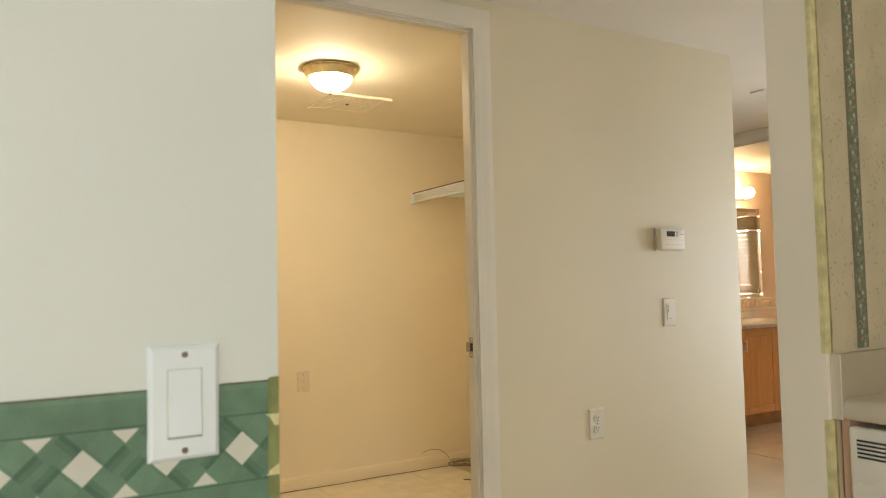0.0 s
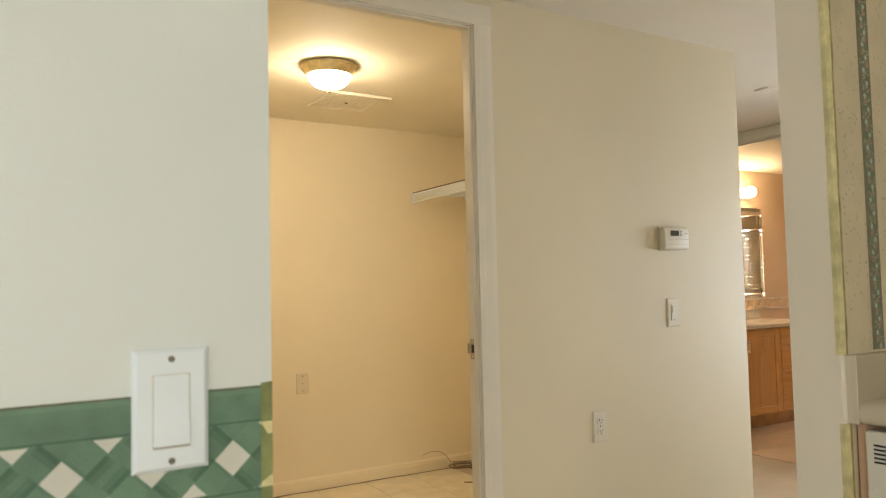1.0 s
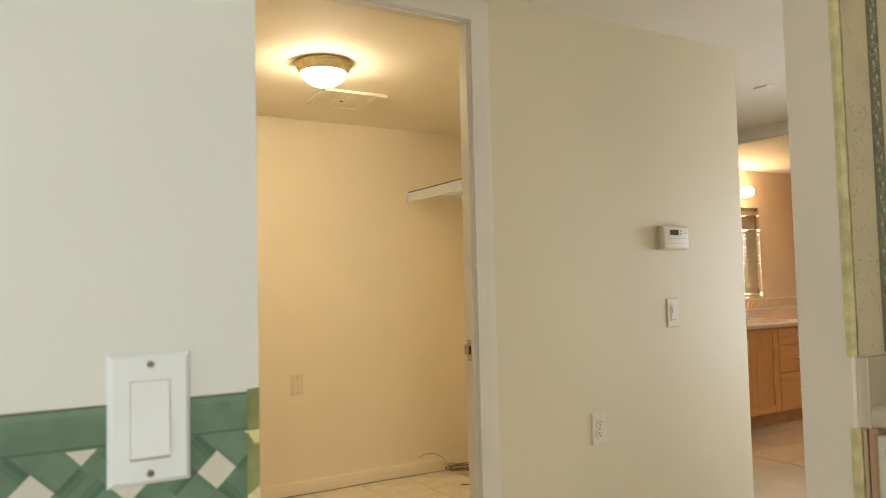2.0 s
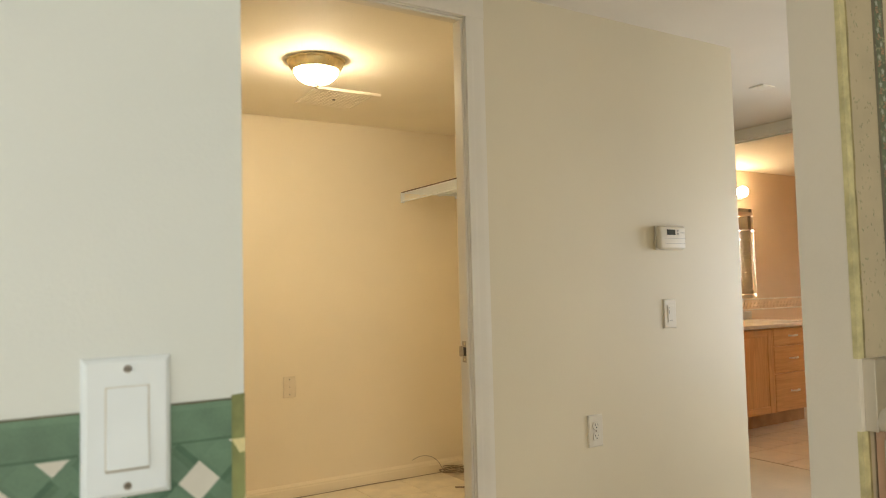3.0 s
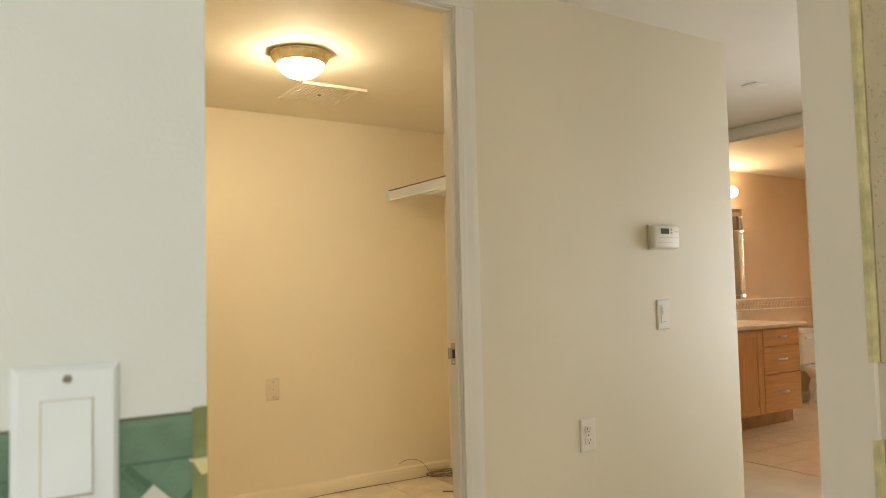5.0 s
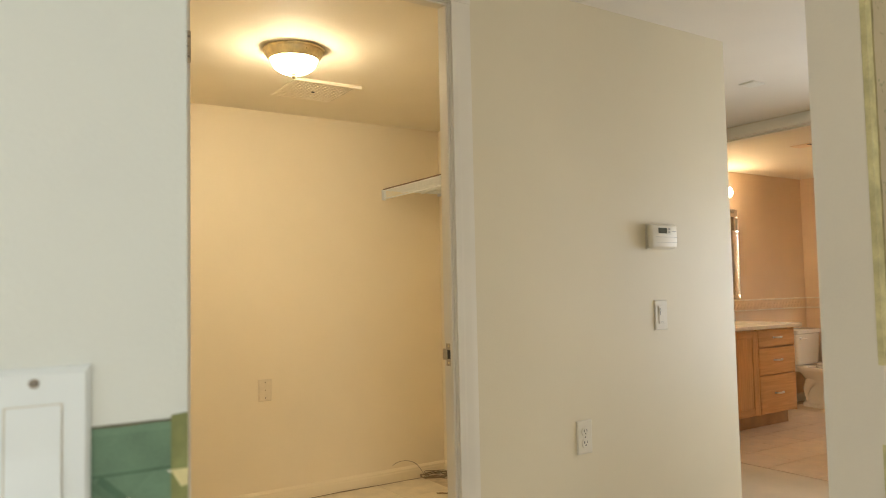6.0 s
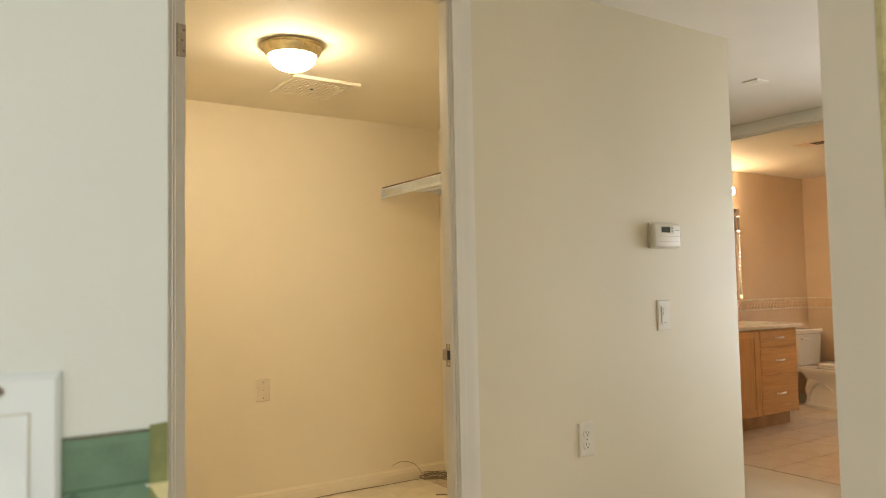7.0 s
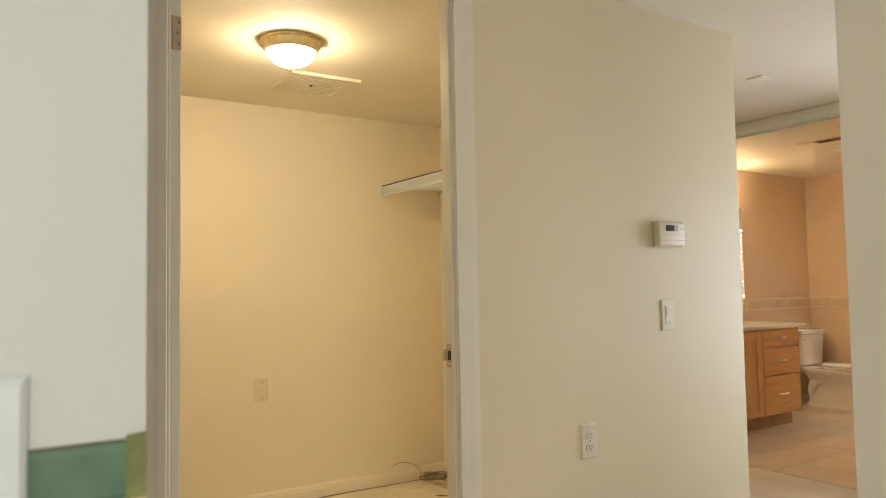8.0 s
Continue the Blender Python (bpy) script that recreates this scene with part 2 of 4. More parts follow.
# ceilings
structure("ceiling_hall", box(nb(), -1.75, BX0, -2.5, DY0, CEIL, CEIL + 0.1), M_CEIL, "cream painted ceiling of the hall", "ceiling")
structure("ceiling_closet", box(nb(), CX0, CX1, DY1, CY, CEIL, CEIL + 0.1), M_CEIL_LIT, "cream painted closet ceiling", "ceiling")
structure("ceiling_passage", box(nb(), COR, BX0, DY0, 5.0, CEIL, CEIL + 0.1), M_CEIL, "grey-white ceiling before the bathroom door", "ceiling")
structure("ceiling_bath", box(nb(), BX1, BATHX, 2.0, BATHY, CEIL, CEIL + 0.1), M_CEIL, "cream bathroom ceiling", "ceiling")

# walls
bm = nb()
box(bm, -1.75, KXL, KY0, KY1, 0, CEIL, 0.0)
structure("wall_kitchen_switch_side", bm, M_KITCHEN, "off-white painted wall end beside the opening", "wall")
structure("wall_kitchen_counter_side", box(nb(), KXR, BX0, KY0, KY1, 0, CEIL), M_PIER, "off-white painted wall with papered kitchen face", "wall")
structure("wall_kitchen_side", box(nb(), 1.91, 2.01, -2.5, KY0, 0, CEIL), M_KITCHEN, "off-white kitchen side wall behind the counter", "wall")
structure("wall_opening_header", box(nb(), KXL, KXR, KY0, KY1, 2.06, CEIL), M_KITCHEN, "painted header above the wide opening", "wall")
bm = nb()
box(bm, -1.75, JX0 - 0.02, DY0, DY1, 0, CEIL)
box(bm, JX1 + 0.02, COR - 0.004, DY0, DY1, 0, CEIL)
box(bm, JX0 - 0.02, JX1 + 0.02, DY0, DY1, HEAD + 0.02, CEIL)
structure("wall_closet_front", bm, M_HALL, "cream painted wall with the closet doorway", "wall")
structure("wall_closet_right", box(nb(), CX1, COR, DY1, 5.0, 0, CEIL), M_HALL, "cream wall between closet and passage", "wall")
bm = box(nb(), COR - 0.004, COR, DY0, DY1, 0, CEIL)
structure("wall_corner_bead", bm, M_HALL, "painted outside corner of the closet wall", "wall")
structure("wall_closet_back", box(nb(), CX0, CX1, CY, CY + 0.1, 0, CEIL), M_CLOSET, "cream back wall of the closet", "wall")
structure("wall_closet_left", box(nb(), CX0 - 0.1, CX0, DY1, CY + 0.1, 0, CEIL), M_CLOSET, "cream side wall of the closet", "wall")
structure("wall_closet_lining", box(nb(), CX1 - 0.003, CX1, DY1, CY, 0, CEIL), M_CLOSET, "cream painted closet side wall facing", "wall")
bm = nb()
HW = (1.0, 1.8, 0.5, 1.7)        # hall window: along the wall, then up
box(bm, BX0, BX1, KY0, HW[0], 0, CEIL)
box(bm, BX0, BX1, HW[1], BY0 - 0.02, 0, CEIL)
box(bm, BX0, BX1, HW[0], HW[1], 0, HW[2])
box(bm, BX0, BX1, HW[0], HW[1], HW[3], CEIL)
box(bm, BX0, BX1, BY1 + 0.02, 5.0, 0, CEIL)
box(bm, BX0, BX1, BY0 - 0.02, BY1 + 0.02, BHEAD + 0.02, CEIL)
structure("wall_bath_door", bm, M_HALL, "pale wall with the bathroom doorway and a window", "wall")
structure("wall_passage_end", box(nb(), COR, BX0, 4.9, 5.0, 0, CEIL), M_HALL, "pale end wall of the passage", "wall")
structure("wall_bath_vanity", box(nb(), BX1, BATHX + 0.1, BATHY, BATHY + 0.1, 0, CEIL), M_BATH, "peach painted bathroom wall behind vanity and toilet", "wall")
structure("wall_bath_near", box(nb(), BX1, BATHX, 1.9, 2.0, 0, CEIL), M_BATH, "peach painted bathroom side wall", "wall")
bm = nb()
BW = (2.6, 3.43, 1.0, 1.88)
box(bm, BATHX, BATHX + 0.1, 1.9, BW[0], 0, CEIL)
box(bm, BATHX, BATHX + 0.1, BW[1], BATHY, 0, CEIL)
box(bm, BATHX, BATHX + 0.1, BW[0], BW[1], 0, BW[2])
box(bm, BATHX, BATHX + 0.1, BW[0], BW[1], BW[3], CEIL)
structure("wall_bath_far", bm, M_BATH, "peach painted bathroom wall with a window", "wall")
bm = nb()
KW = (-0.95, 0.25, 0.95, 2.05)
box(bm, -1.75, -1.65, -2.5, KW[0], 0, CEIL)
box(bm, -1.75, -1.65, KW[1], DY0, 0, CEIL)
box(bm, -1.75, -1.65, KW[0], KW[1], 0, KW[2])
box(bm, -1.75, -1.65, KW[0], KW[1], KW[3], CEIL)
structure("wall_kitchen_window", bm, M_KITCHEN, "off-white kitchen wall with a window", "wall")
RW = (-1.35, -0.15, 1.0, 2.0)
bm = nb()
box(bm, -1.75, RW[0], -2.6, -2.5, 0, CEIL)
box(bm, RW[1], 2.01, -2.6, -2.5, 0, CEIL)
box(bm, RW[0], RW[1], -2.6, -2.5, 0, RW[2])
box(bm, RW[0], RW[1], -2.6, -2.5, RW[3], CEIL)
structure("wall_kitchen_rear", bm, M_KITCHEN, "off-white rear kitchen wall", "wall")


# ---- doorway trim ----
CASING = [(0, 0), (0.0085, 0), (0.0098, 0.002), (0.01, 0.02), (0.0094, 0.028), (0.0094, 0.052), (0.009, 0.06), (0.008, 0.0725), (0, 0.074)]


def casing_bar(bm, x, y, z0, z1, side, face):
    """Upright casing at a jamb edge x on the face y, spreading towards side."""
    vs = [[bm.verts.new((x + side * b, y + face * a, z)) for a, b in CASING] for z in (z0, z1)]
    n = len(CASING)
    for i in range(n):
        j = (i + 1) % n
        bm.faces.new((vs[0][i], vs[0][j], vs[1][j], vs[1][i]))
    bm.faces.new(vs[0]), bm.faces.new(vs[1])
    bmesh.ops.recalc_face_normals(bm, faces=bm.faces)
    return bm


def door_frame(name, label, m, width, head, depth, rise=1.0, stop=(0.034, 0.073, 0.011)):
    """Built with the opening along local x from 0 to width, the front face at local y 0, looking along +y."""
    t = thing(name, (0, 0, 0), label, "door frame", kind="structure")
    for x0, x1 in ((-0.02, 0), (width, width + 0.02)):
        part("jamb", box(nb(), x0, x1, 0.001, depth - 0.001, 0, head, 0.0015, 1), M_TRIM, t)
    part("head_jamb", box(nb(), -0.02, width + 0.02, 0.001, depth - 0.001, head, head + 0.02, 0.0015, 1), M_TRIM, t)
    s0, s1, st = stop
    for x0, x1 in ((0, st), (width - st, width)):
        part("stop", box(nb(), x0, x1, s0, s1, 0, head - st, 0.002, 1), M_TRIM, t)
    part("head_stop", box(nb(), 0, width, s0, s1, head - st, head, 0.002, 1), M_TRIM, t)
    for y, f in ((0, -1), (depth, 1)):
        part("casing", casing_bar(nb(), -0.0035, y, 0, head + 0.0035, -1, f), M_TRIM, t)
        part("casing", casing_bar(nb(), width + 0.0035, y, 0, head + 0.0035, 1, f), M_TRIM, t)
        bm = nb()
        ends = [[bm.verts.new((x, y + f * a, head + 0.0035 + b * rise)) for a, b in CASING] for x in (-0.0775, width + 0.0775)]
        for i in range(len(CASING)):
            j = (i + 1) % len(CASING)
            bm.faces.new((ends[0][i], ends[0][j], ends[1][j], ends[1][i]))
        bm.faces.new(ends[0]), bm.faces.new(ends[1])
        bmesh.ops.recalc_face_normals(bm, faces=bm.faces)
        part("head_casing", bm, M_TRIM, t)
    t.matrix_world = m
    return t


frame_closet = door_frame("door_frame_closet", "cream painted wooden frame round the closet doorway",
                          pose(JX0, DY0, 0), JX1 - JX0, HEAD, DY1 - DY0, 1.0, (0.006, 0.021, 0.008))
door_frame("door_frame_bath", "white painted wooden frame of the bathroom doorway",
           pose(BX0, BY1, 0, 0, 0, -90), BY1 - BY0, BHEAD, BX1 - BX0, 0.88)

# strike plate and hinge leaf
strike = thing("strike_plate", (JX1, DY1 - 0.03, 0.95), "worn brass strike plate on the closet door jamb", "strike plate")
part("plate", box(nb(), JX1 - 0.0022, JX1 + 0.001, DY1 - 0.038, DY1 - 0.008, 0.915, 0.985, 0.0008, 1), M_STRIKE, strike)
part("lip", box(nb(), JX1 - 0.007, JX1, DY1 - 0.0085, DY1 + 0.004, 0.934, 0.968, 0.001, 1), M_STRIKE, strike)
part("latch_hole", box(nb(), JX1 - 0.003, JX1 - 0.0018, DY1 - 0.032, DY1 - 0.016, 0.937, 0.965), M_DARK, strike)
for z in (0.925, 0.977):
    part("screw", cyl(nb(), pose(JX1 - 0.003, DY1 - 0.023, z, 0, 90, 0), 0.0035, 0.002, 12), M_BRASS, strike)

# baseboards
BASE = [(0, 0), (0.012, 0), (0.012, 0.05), (0.010, 0.056), (0.010, 0.064), (0.006, 0.072), (0.003, 0.078), (0, 0.078)]


def baseboard(name, start, along, out, length, label, material=M_TRIM):
    structure(name, extrude(nb(), BASE, start, along, out, length), material, label, "baseboard")


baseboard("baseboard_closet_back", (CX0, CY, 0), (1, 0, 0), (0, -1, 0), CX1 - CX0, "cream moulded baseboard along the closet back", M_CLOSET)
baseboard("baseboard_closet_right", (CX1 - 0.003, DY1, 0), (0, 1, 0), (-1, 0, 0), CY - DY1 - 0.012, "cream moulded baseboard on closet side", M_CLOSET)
baseboard("baseboard_hall", (JX1 + 0.085, DY0, 0), (1, 0, 0), (0, -1, 0), COR - JX1 - 0.085, "cream moulded baseboard in the hall")
baseboard("baseboard_bath_back", (5.84, BATHY, 0), (1, 0, 0), (0, -1, 0), BATHX - 5.84, "white moulded baseboard behind the toilet")
baseboard("baseboard_bath_far", (BATHX, 2.0, 0), (0, 1, 0), (-1, 0, 0), BATHY - 2.012, "white moulded baseboard on the bathroom wall")


# ---- windows ----
def window(name, label, m, w, h):
    """Local x along the width, z up from the sill, y through the wall; the room lies at -y."""
    t = thing(name, (0, 0, 0), label, "window", kind="structure")
    fr = part("window_frame", nb(), M_TRIM, t)
    bm = nb()
    for a in ((0, 0.05, 0, h), (w - 0.05, w, 0, h), (0.05, w - 0.05, 0, 0.05), (0.05, w - 0.05, h - 0.05, h), (w / 2 - 0.02, w / 2 + 0.02, 0.05, h - 0.05)):
        box(bm, a[0], a[1], 0.05, 0.09, a[2], a[3], 0.003, 1)
    bm.to_mesh(fr.data)
    bm.free()
    part("window_sill", box(nb(), -0.03, w + 0.03, -0.03, 0.05, -0.02, -0.001, 0.004), M_TRIM, t)
    t.matrix_world = m
    return t


window("window_1", "white kitchen window letting in daylight", pose(-1.65, KW[0], KW[2], 0, 0, 90), KW[1] - KW[0], KW[3] - KW[2])
# rear window is out of view, added to hold the fill lamp
window("window_4", "unseen white rear kitchen window added for fill light", pose(RW[1], -2.5, RW[2], 0, 0, 180), RW[1] - RW[0], RW[3] - RW[2])
window("window_2", "white hall window letting in daylight", pose(BX0, HW[1], HW[2], 0, 0, -90), HW[1] - HW[0], HW[3] - HW[2])
window("window_3", "white bathroom window behind blinds", pose(BATHX, BW[1], BW[2], 0, 0, -90), BW[1] - BW[0], BW[3] - BW[2])
bm = nb()
vs = [bm.verts.new(p) for p in ((8.2, 1.0, 0.0), (8.2, 5.0, 0.0), (8.2, 5.0, 3.5), (8.2, 1.0, 3.5))]
bm.faces.new(vs)
structure("backdrop", bm, M_OUTSIDE, "bright overcast daylight outside the bathroom window", "backdrop")

blind = thing("window_blind", (BATHX - 0.03, 3.03, 1.88), "cream horizontal slat blind in the bathroom window", "blind")
BL0, BL1 = BW[0] - 0.13, BW[1] + 0.13
part("head_rail", box(nb(), BATHX - 0.055, BATHX - 0.005, BL0, BL1, 1.72, 1.868, 0.004, 2), M_BLIND, blind)
part("bottom_rail", box(nb(), BATHX - 0.045, BATHX - 0.01, BL0, BL1, 1.022, 1.073, 0.004, 1), M_BLIND, blind)
bm = box(nb(), -0.0229, 0.0229, BL0, BL1, -0.0012, 0.0012)
slat_me = bpy.data.meshes.new("slat")
bm.to_mesh(slat_me)
bm.free()
slat_me.materials.append(M_BLIND)
for i in range(14):
    ob = new("slat", slat_me)
    ob.matrix_world = pose(BATHX - 0.028, 0, 1.095 + i * 0.0457, 0, -80, 0)
    ob.parent = blind
    ob.matrix_parent_inverse = blind.matrix_world.inverted()



# ---- closet ----
door = thing("closet_door", (0.565, 2.19, 0.0), "cream painted flush door standing open into the closet", "door")
part("slab", box(nb(), 0.5455, 0.585, 2.1885, 2.95, 0.0, 2.045, 0.0015, 1), M_TRIM, door)
leaf = part("hinge", box(nb(), 0.5665, 0.5855, 2.186, 2.1895, 1.764, 1.85, 0.001, 1), M_STRIKE, door, "dull brass butt hinge")
part("knuckle", cyl(nb(), pose(0.5665, 2.1885, 1.807), 0.0045, 0.086, 14), M_STRIKE, leaf)
for z in (1.78, 1.807, 1.834):
    part("screw", cyl(nb(), pose(0.577 + (0.003 if z != 1.807 else -0.001), 2.1858, z, 90, 0, 0), 0.0034, 0.001, 12), M_STEEL, leaf)

lamp = thing("ceiling_lamp", (1.232, 3.092, CEIL), "lit flush ceiling lamp with brass pan and alabaster glass bowl", "ceiling light")
LC = (1.232, 3.092, CEIL)
part("pan", spin(nb(), [(0, -0.001), (0.122, -0.001), (0.128, -0.005), (0.127, -0.01), (0.1205, -0.013), (0.1185, -0.018), (0.117, -0.026), (0.112, -0.036),
                        (0.105, -0.044), (0.1, -0.047), (0.0975, -0.045), (0.097, -0.038), (0, -0.034)], LC, 64),
     M_BRASS, lamp, "flared polished brass pan", True)
part("glass_bowl", spin(nb(), [(0.0955, -0.043), (0.094, -0.055), (0.0885, -0.067), (0.078, -0.08), (0.062, -0.0915), (0.042, -0.0995), (0.018, -0.103), (0, -0.104)], LC, 64),
     M_DOME, lamp, "glowing white glass bowl", True)
part("finial", spin(nb(), [(0, -0.1), (0.013, -0.102), (0.014, -0.107), (0.009, -0.111), (0.0095, -0.116), (0.006, -0.122), (0, -0.123)], LC, 20), mat("dark_bronze", (0.3, 0.23, 0.12), 0.4, 0.6), lamp, "dark brass finial", True)
for a in (35, 155, 275):
    c = Vector(LC) + Vector((0.117 * math.cos(radians(a)), 0.117 * math.sin(radians(a)), -0.023))
    part("thumb_screw", bmesh_sphere(c, 0.005), M_BRASS, lamp, "", True)

grille = thing("ceiling_vent", (1.55, 3.62, CEIL), "cream perforated ceiling vent grille with a drooping edge", "vent")
GX0, GX1, GY0, GY1 = 1.383, 1.715, 3.452, 3.788
# tan sheet behind the bars, darker than they are for contrast
part("backing", box(nb(), GX0 + 0.01, GX1 - 0.01, GY0 + 0.01, GY1 - 0.01, CEIL - 0.003, CEIL - 0.0005), mat("dusty_filter", (0.5, 0.4, 0.27), 0.8, blotch=0.1, scale=30), grille)
for n_, a in (("frame", (GX0, GX1, GY0, GY0 + 0.02)), ("frame", (GX0, GX1, GY1 - 0.02, GY1)), ("frame", (GX0, GX0 + 0.02, GY0 + 0.02, GY1 - 0.02)),
              ("frame", (GX1 - 0.02, GX1, GY0 + 0.02, GY1 - 0.02))):
    part(n_, box(nb(), *a, CEIL - 0.0095, CEIL - 0.0005, 0.003, 1), M_CEIL_LIT, grille)
bar = part("edge_lip", box(nb(), GX0 - 0.01, GX1 + 0.012, GY0 - 0.006, GY0 - 0.001, CEIL - 0.016, CEIL - 0.0005, 0.0015, 1), M_CEIL_LIT, grille)
for i in range(11):
    y = GY0 + 0.024 + i * 0.0268
    part("slat", box(nb(), GX0 + 0.02, GX1 - 0.02, y, y + 0.015, CEIL - 0.008, CEIL - 0.0045), M_CEIL_LIT, grille)
for i in range(14):
    x = GX0 + 0.026 + i * 0.0205
    part("cross_bar", box(nb(), x, x + 0.009, GY0 + 0.02, GY1 - 0.02, CEIL - 0.0076, CEIL - 0.005), M_CEIL_LIT, grille)
part("latch", cyl(nb(), pose(1.545, 3.63, CEIL - 0.009), 0.008, 0.004, 14), M_DARK, grille, "dark centre latch")

# ventilated wire shelf
shelf = thing("wire_shelf", (2.42, 3.3, 1.76), "white coated ventilated wire shelf on the closet side wall", "shelf")
SX0, SX1, SY0, SY1, SZ = 2.222, 2.626, 2.3, 4.15, 1.764


def rod(p, q, r, seg=6):
    p, q = Vector(p), Vector(q)
    m = Matrix.Translation((p + q) / 2) @ (q - p).to_track_quat("Z", "Y").to_matrix().to_4x4()
    return cyl(nb(), m, r, (q - p).length, seg)


part("front_rod", rod((SX0, SY0, SZ), (SX0, SY1, SZ), 0.0035), M_PLASTIC, shelf)
part("lip_rod", rod((SX0, SY0, SZ - 0.052), (SX0, SY1, SZ - 0.052), 0.004), M_PLASTIC, shelf)
# extra dark brown rod along the top of the front lip
part("top_edge", rod((SX0 - 0.001, SY0, SZ + 0.0065), (SX0 - 0.001, SY1 + 0.003, SZ + 0.0065), 0.004), mat("dusty_edge", (0.17, 0.11, 0.06), 0.6, blotch=0.1, scale=30), shelf, "dark brown top edge")
for x in (SX0 + 0.13, SX0 + 0.27, SX1):
    part("rail", rod((x, SY0, SZ - 0.005), (x, SY1, SZ - 0.005), 0.003), M_PLASTIC, shelf)
bm_wire = rod((SX0, 0, 0), (SX1, 0, 0), 0.0014, 5)
wire_me = bpy.data.meshes.new("deck_wire")
bm_wire.to_mesh(wire_me)
bm_wire.free()
wire_me.materials.append(M_PLASTIC)
bm_wire = rod((0, 0, 0), (0, 0, -0.05), 0.0014, 5)
lip_me = bpy.data.meshes.new("lip_wire")
bm_wire.to_mesh(lip_me)
bm_wire.free()
lip_me.materials.append(M_PLASTIC)
for i in range(146):
    y = SY1 - 0.006 - i * 0.0127
    for nm, me, m in (("deck_wire", wire_me, pose(0, y, SZ)), ("lip_wire", lip_me, pose(SX0 - 0.002, y, SZ))):
        ob = new(nm, me)
        ob.parent = shelf
        ob.matrix_parent_inverse = shelf.matrix_world.inverted()
        ob.matrix_basis = m
part("end_cap", box(nb(), SX0 - 0.012, SX0 + 0.012, SY1 - 0.012, CY - 0.001, SZ - 0.06, SZ + 0.004, 0.003), M_PLASTIC, shelf, "white plastic end bracket")
part("wall_clip", box(nb(), SX1 - 0.012, CX1 - 0.003, SY1 - 0.03, SY1, SZ - 0.016, SZ + 0.006, 0.002, 1), M_PLASTIC, shelf)
part("wall_clip", box(nb(), SX1 - 0.012, CX1 - 0.003, 3.2, 3.23, SZ - 0.016, SZ + 0.006, 0.002, 1), M_PLASTIC, shelf)


# ---- wall plates ----
def plate(bm, w, h, d=0.006):
    """A cover plate with sloped rims, its back at y 0, facing -y."""
    r = [[(sx * (w / 2 - i), -y, sz * (h / 2 - i)) for sx, sz in ((-1, -1), (1, -1), (1, 1), (-1, 1))] for i, y in
         ((0, 0), (0, d * 0.35), (0.0012, d * 0.62), (0.0045, d), (0.006, d))]
    loft(bm, r)
    return bm


def screw(parent, x, y, z, r=0.0032):
    s = part("screw", cyl(nb(), pose(x, y, z, 90, 0, 0), r, 0.0016, 16), M_STEEL, parent, "dull metal screw")
    part("screw_slot", box(nb(), x - r * 0.8, x + r * 0.8, y - 0.00105, y - 0.0006, z - 0.0004, z + 0.0004), M_DARK, s)


def place(ob, m):
    ob.matrix_world = m
    return ob


def rocker_switch():
    t = thing("light_switch", (0, 0, 0), "white rocker light switch in a screwed cover plate", "light switch")
    part("cover_plate", plate(nb(), 0.0705, 0.117, 0.007), M_PLASTIC, t)
    part("well", box(nb(), -0.0174, 0.0174, -0.0074, -0.0071, -0.0342, 0.0342), M_CREAM, t)
    # raised grey strip paints the shaded gap below the rocker
    part("gap", box(nb(), -0.017, 0.017, -0.0077, -0.0073, -0.0362, -0.0336), M_GREY, t)
    bm = nb()
    prof = [(-0.0072, -0.0333), (-0.0125, -0.0333), (-0.0128, -0.0325), (-0.0088, 0.0), (-0.0078, 0.0333), (-0.0072, 0.0333)]
    ends = [[bm.verts.new((x, y, z)) for y, z in prof] for x in (-0.0162, 0.0162)]
    for i in range(len(prof)):
        j = (i + 1) % len(prof)
        bm.faces.new((ends[0][i], ends[0][j], ends[1][j], ends[1][i]))
    bm.faces.new(ends[0]), bm.faces.new(ends[1])
    bmesh.ops.recalc_face_normals(bm, faces=bm.faces)
    bmesh.ops.bevel(bm, geom=bm.edges[:], offset=0.0006, segments=2, affect="EDGES")
    part("rocker", bm, M_PLASTIC, t)
    screw(t, 0, -0.0074, 0.0485)
    screw(t, 0, -0.0074, -0.0485)
    return t


def slide_dimmer():
    t = thing("dimmer_switch", (0, 0, 0), "ivory slide dimmer switch in a cover plate", "light switch")
    part("cover_plate", plate(nb(), 0.07, 0.114), M_IVORY, t)
    part("paddle", box(nb(), -0.0165, 0.0165, -0.0085, -0.006, -0.0335, 0.0335, 0.0012, 2), M_IVORY, t)
    part("slot", box(nb(), -0.011, -0.0075, -0.0092, -0.0084, 0.0, 0.026), M_GREY, t)
    part("slider", box(nb(), -0.012, -0.0065, -0.0108, -0.0086, 0.014, 0.02, 0.0008, 1), M_IVORY, t)
    part("marking", box(nb(), -0.009, 0.009, -0.0089, -0.0085, -0.0275, -0.0255), M_GREY, t, "plain grey marking bar")
    return t


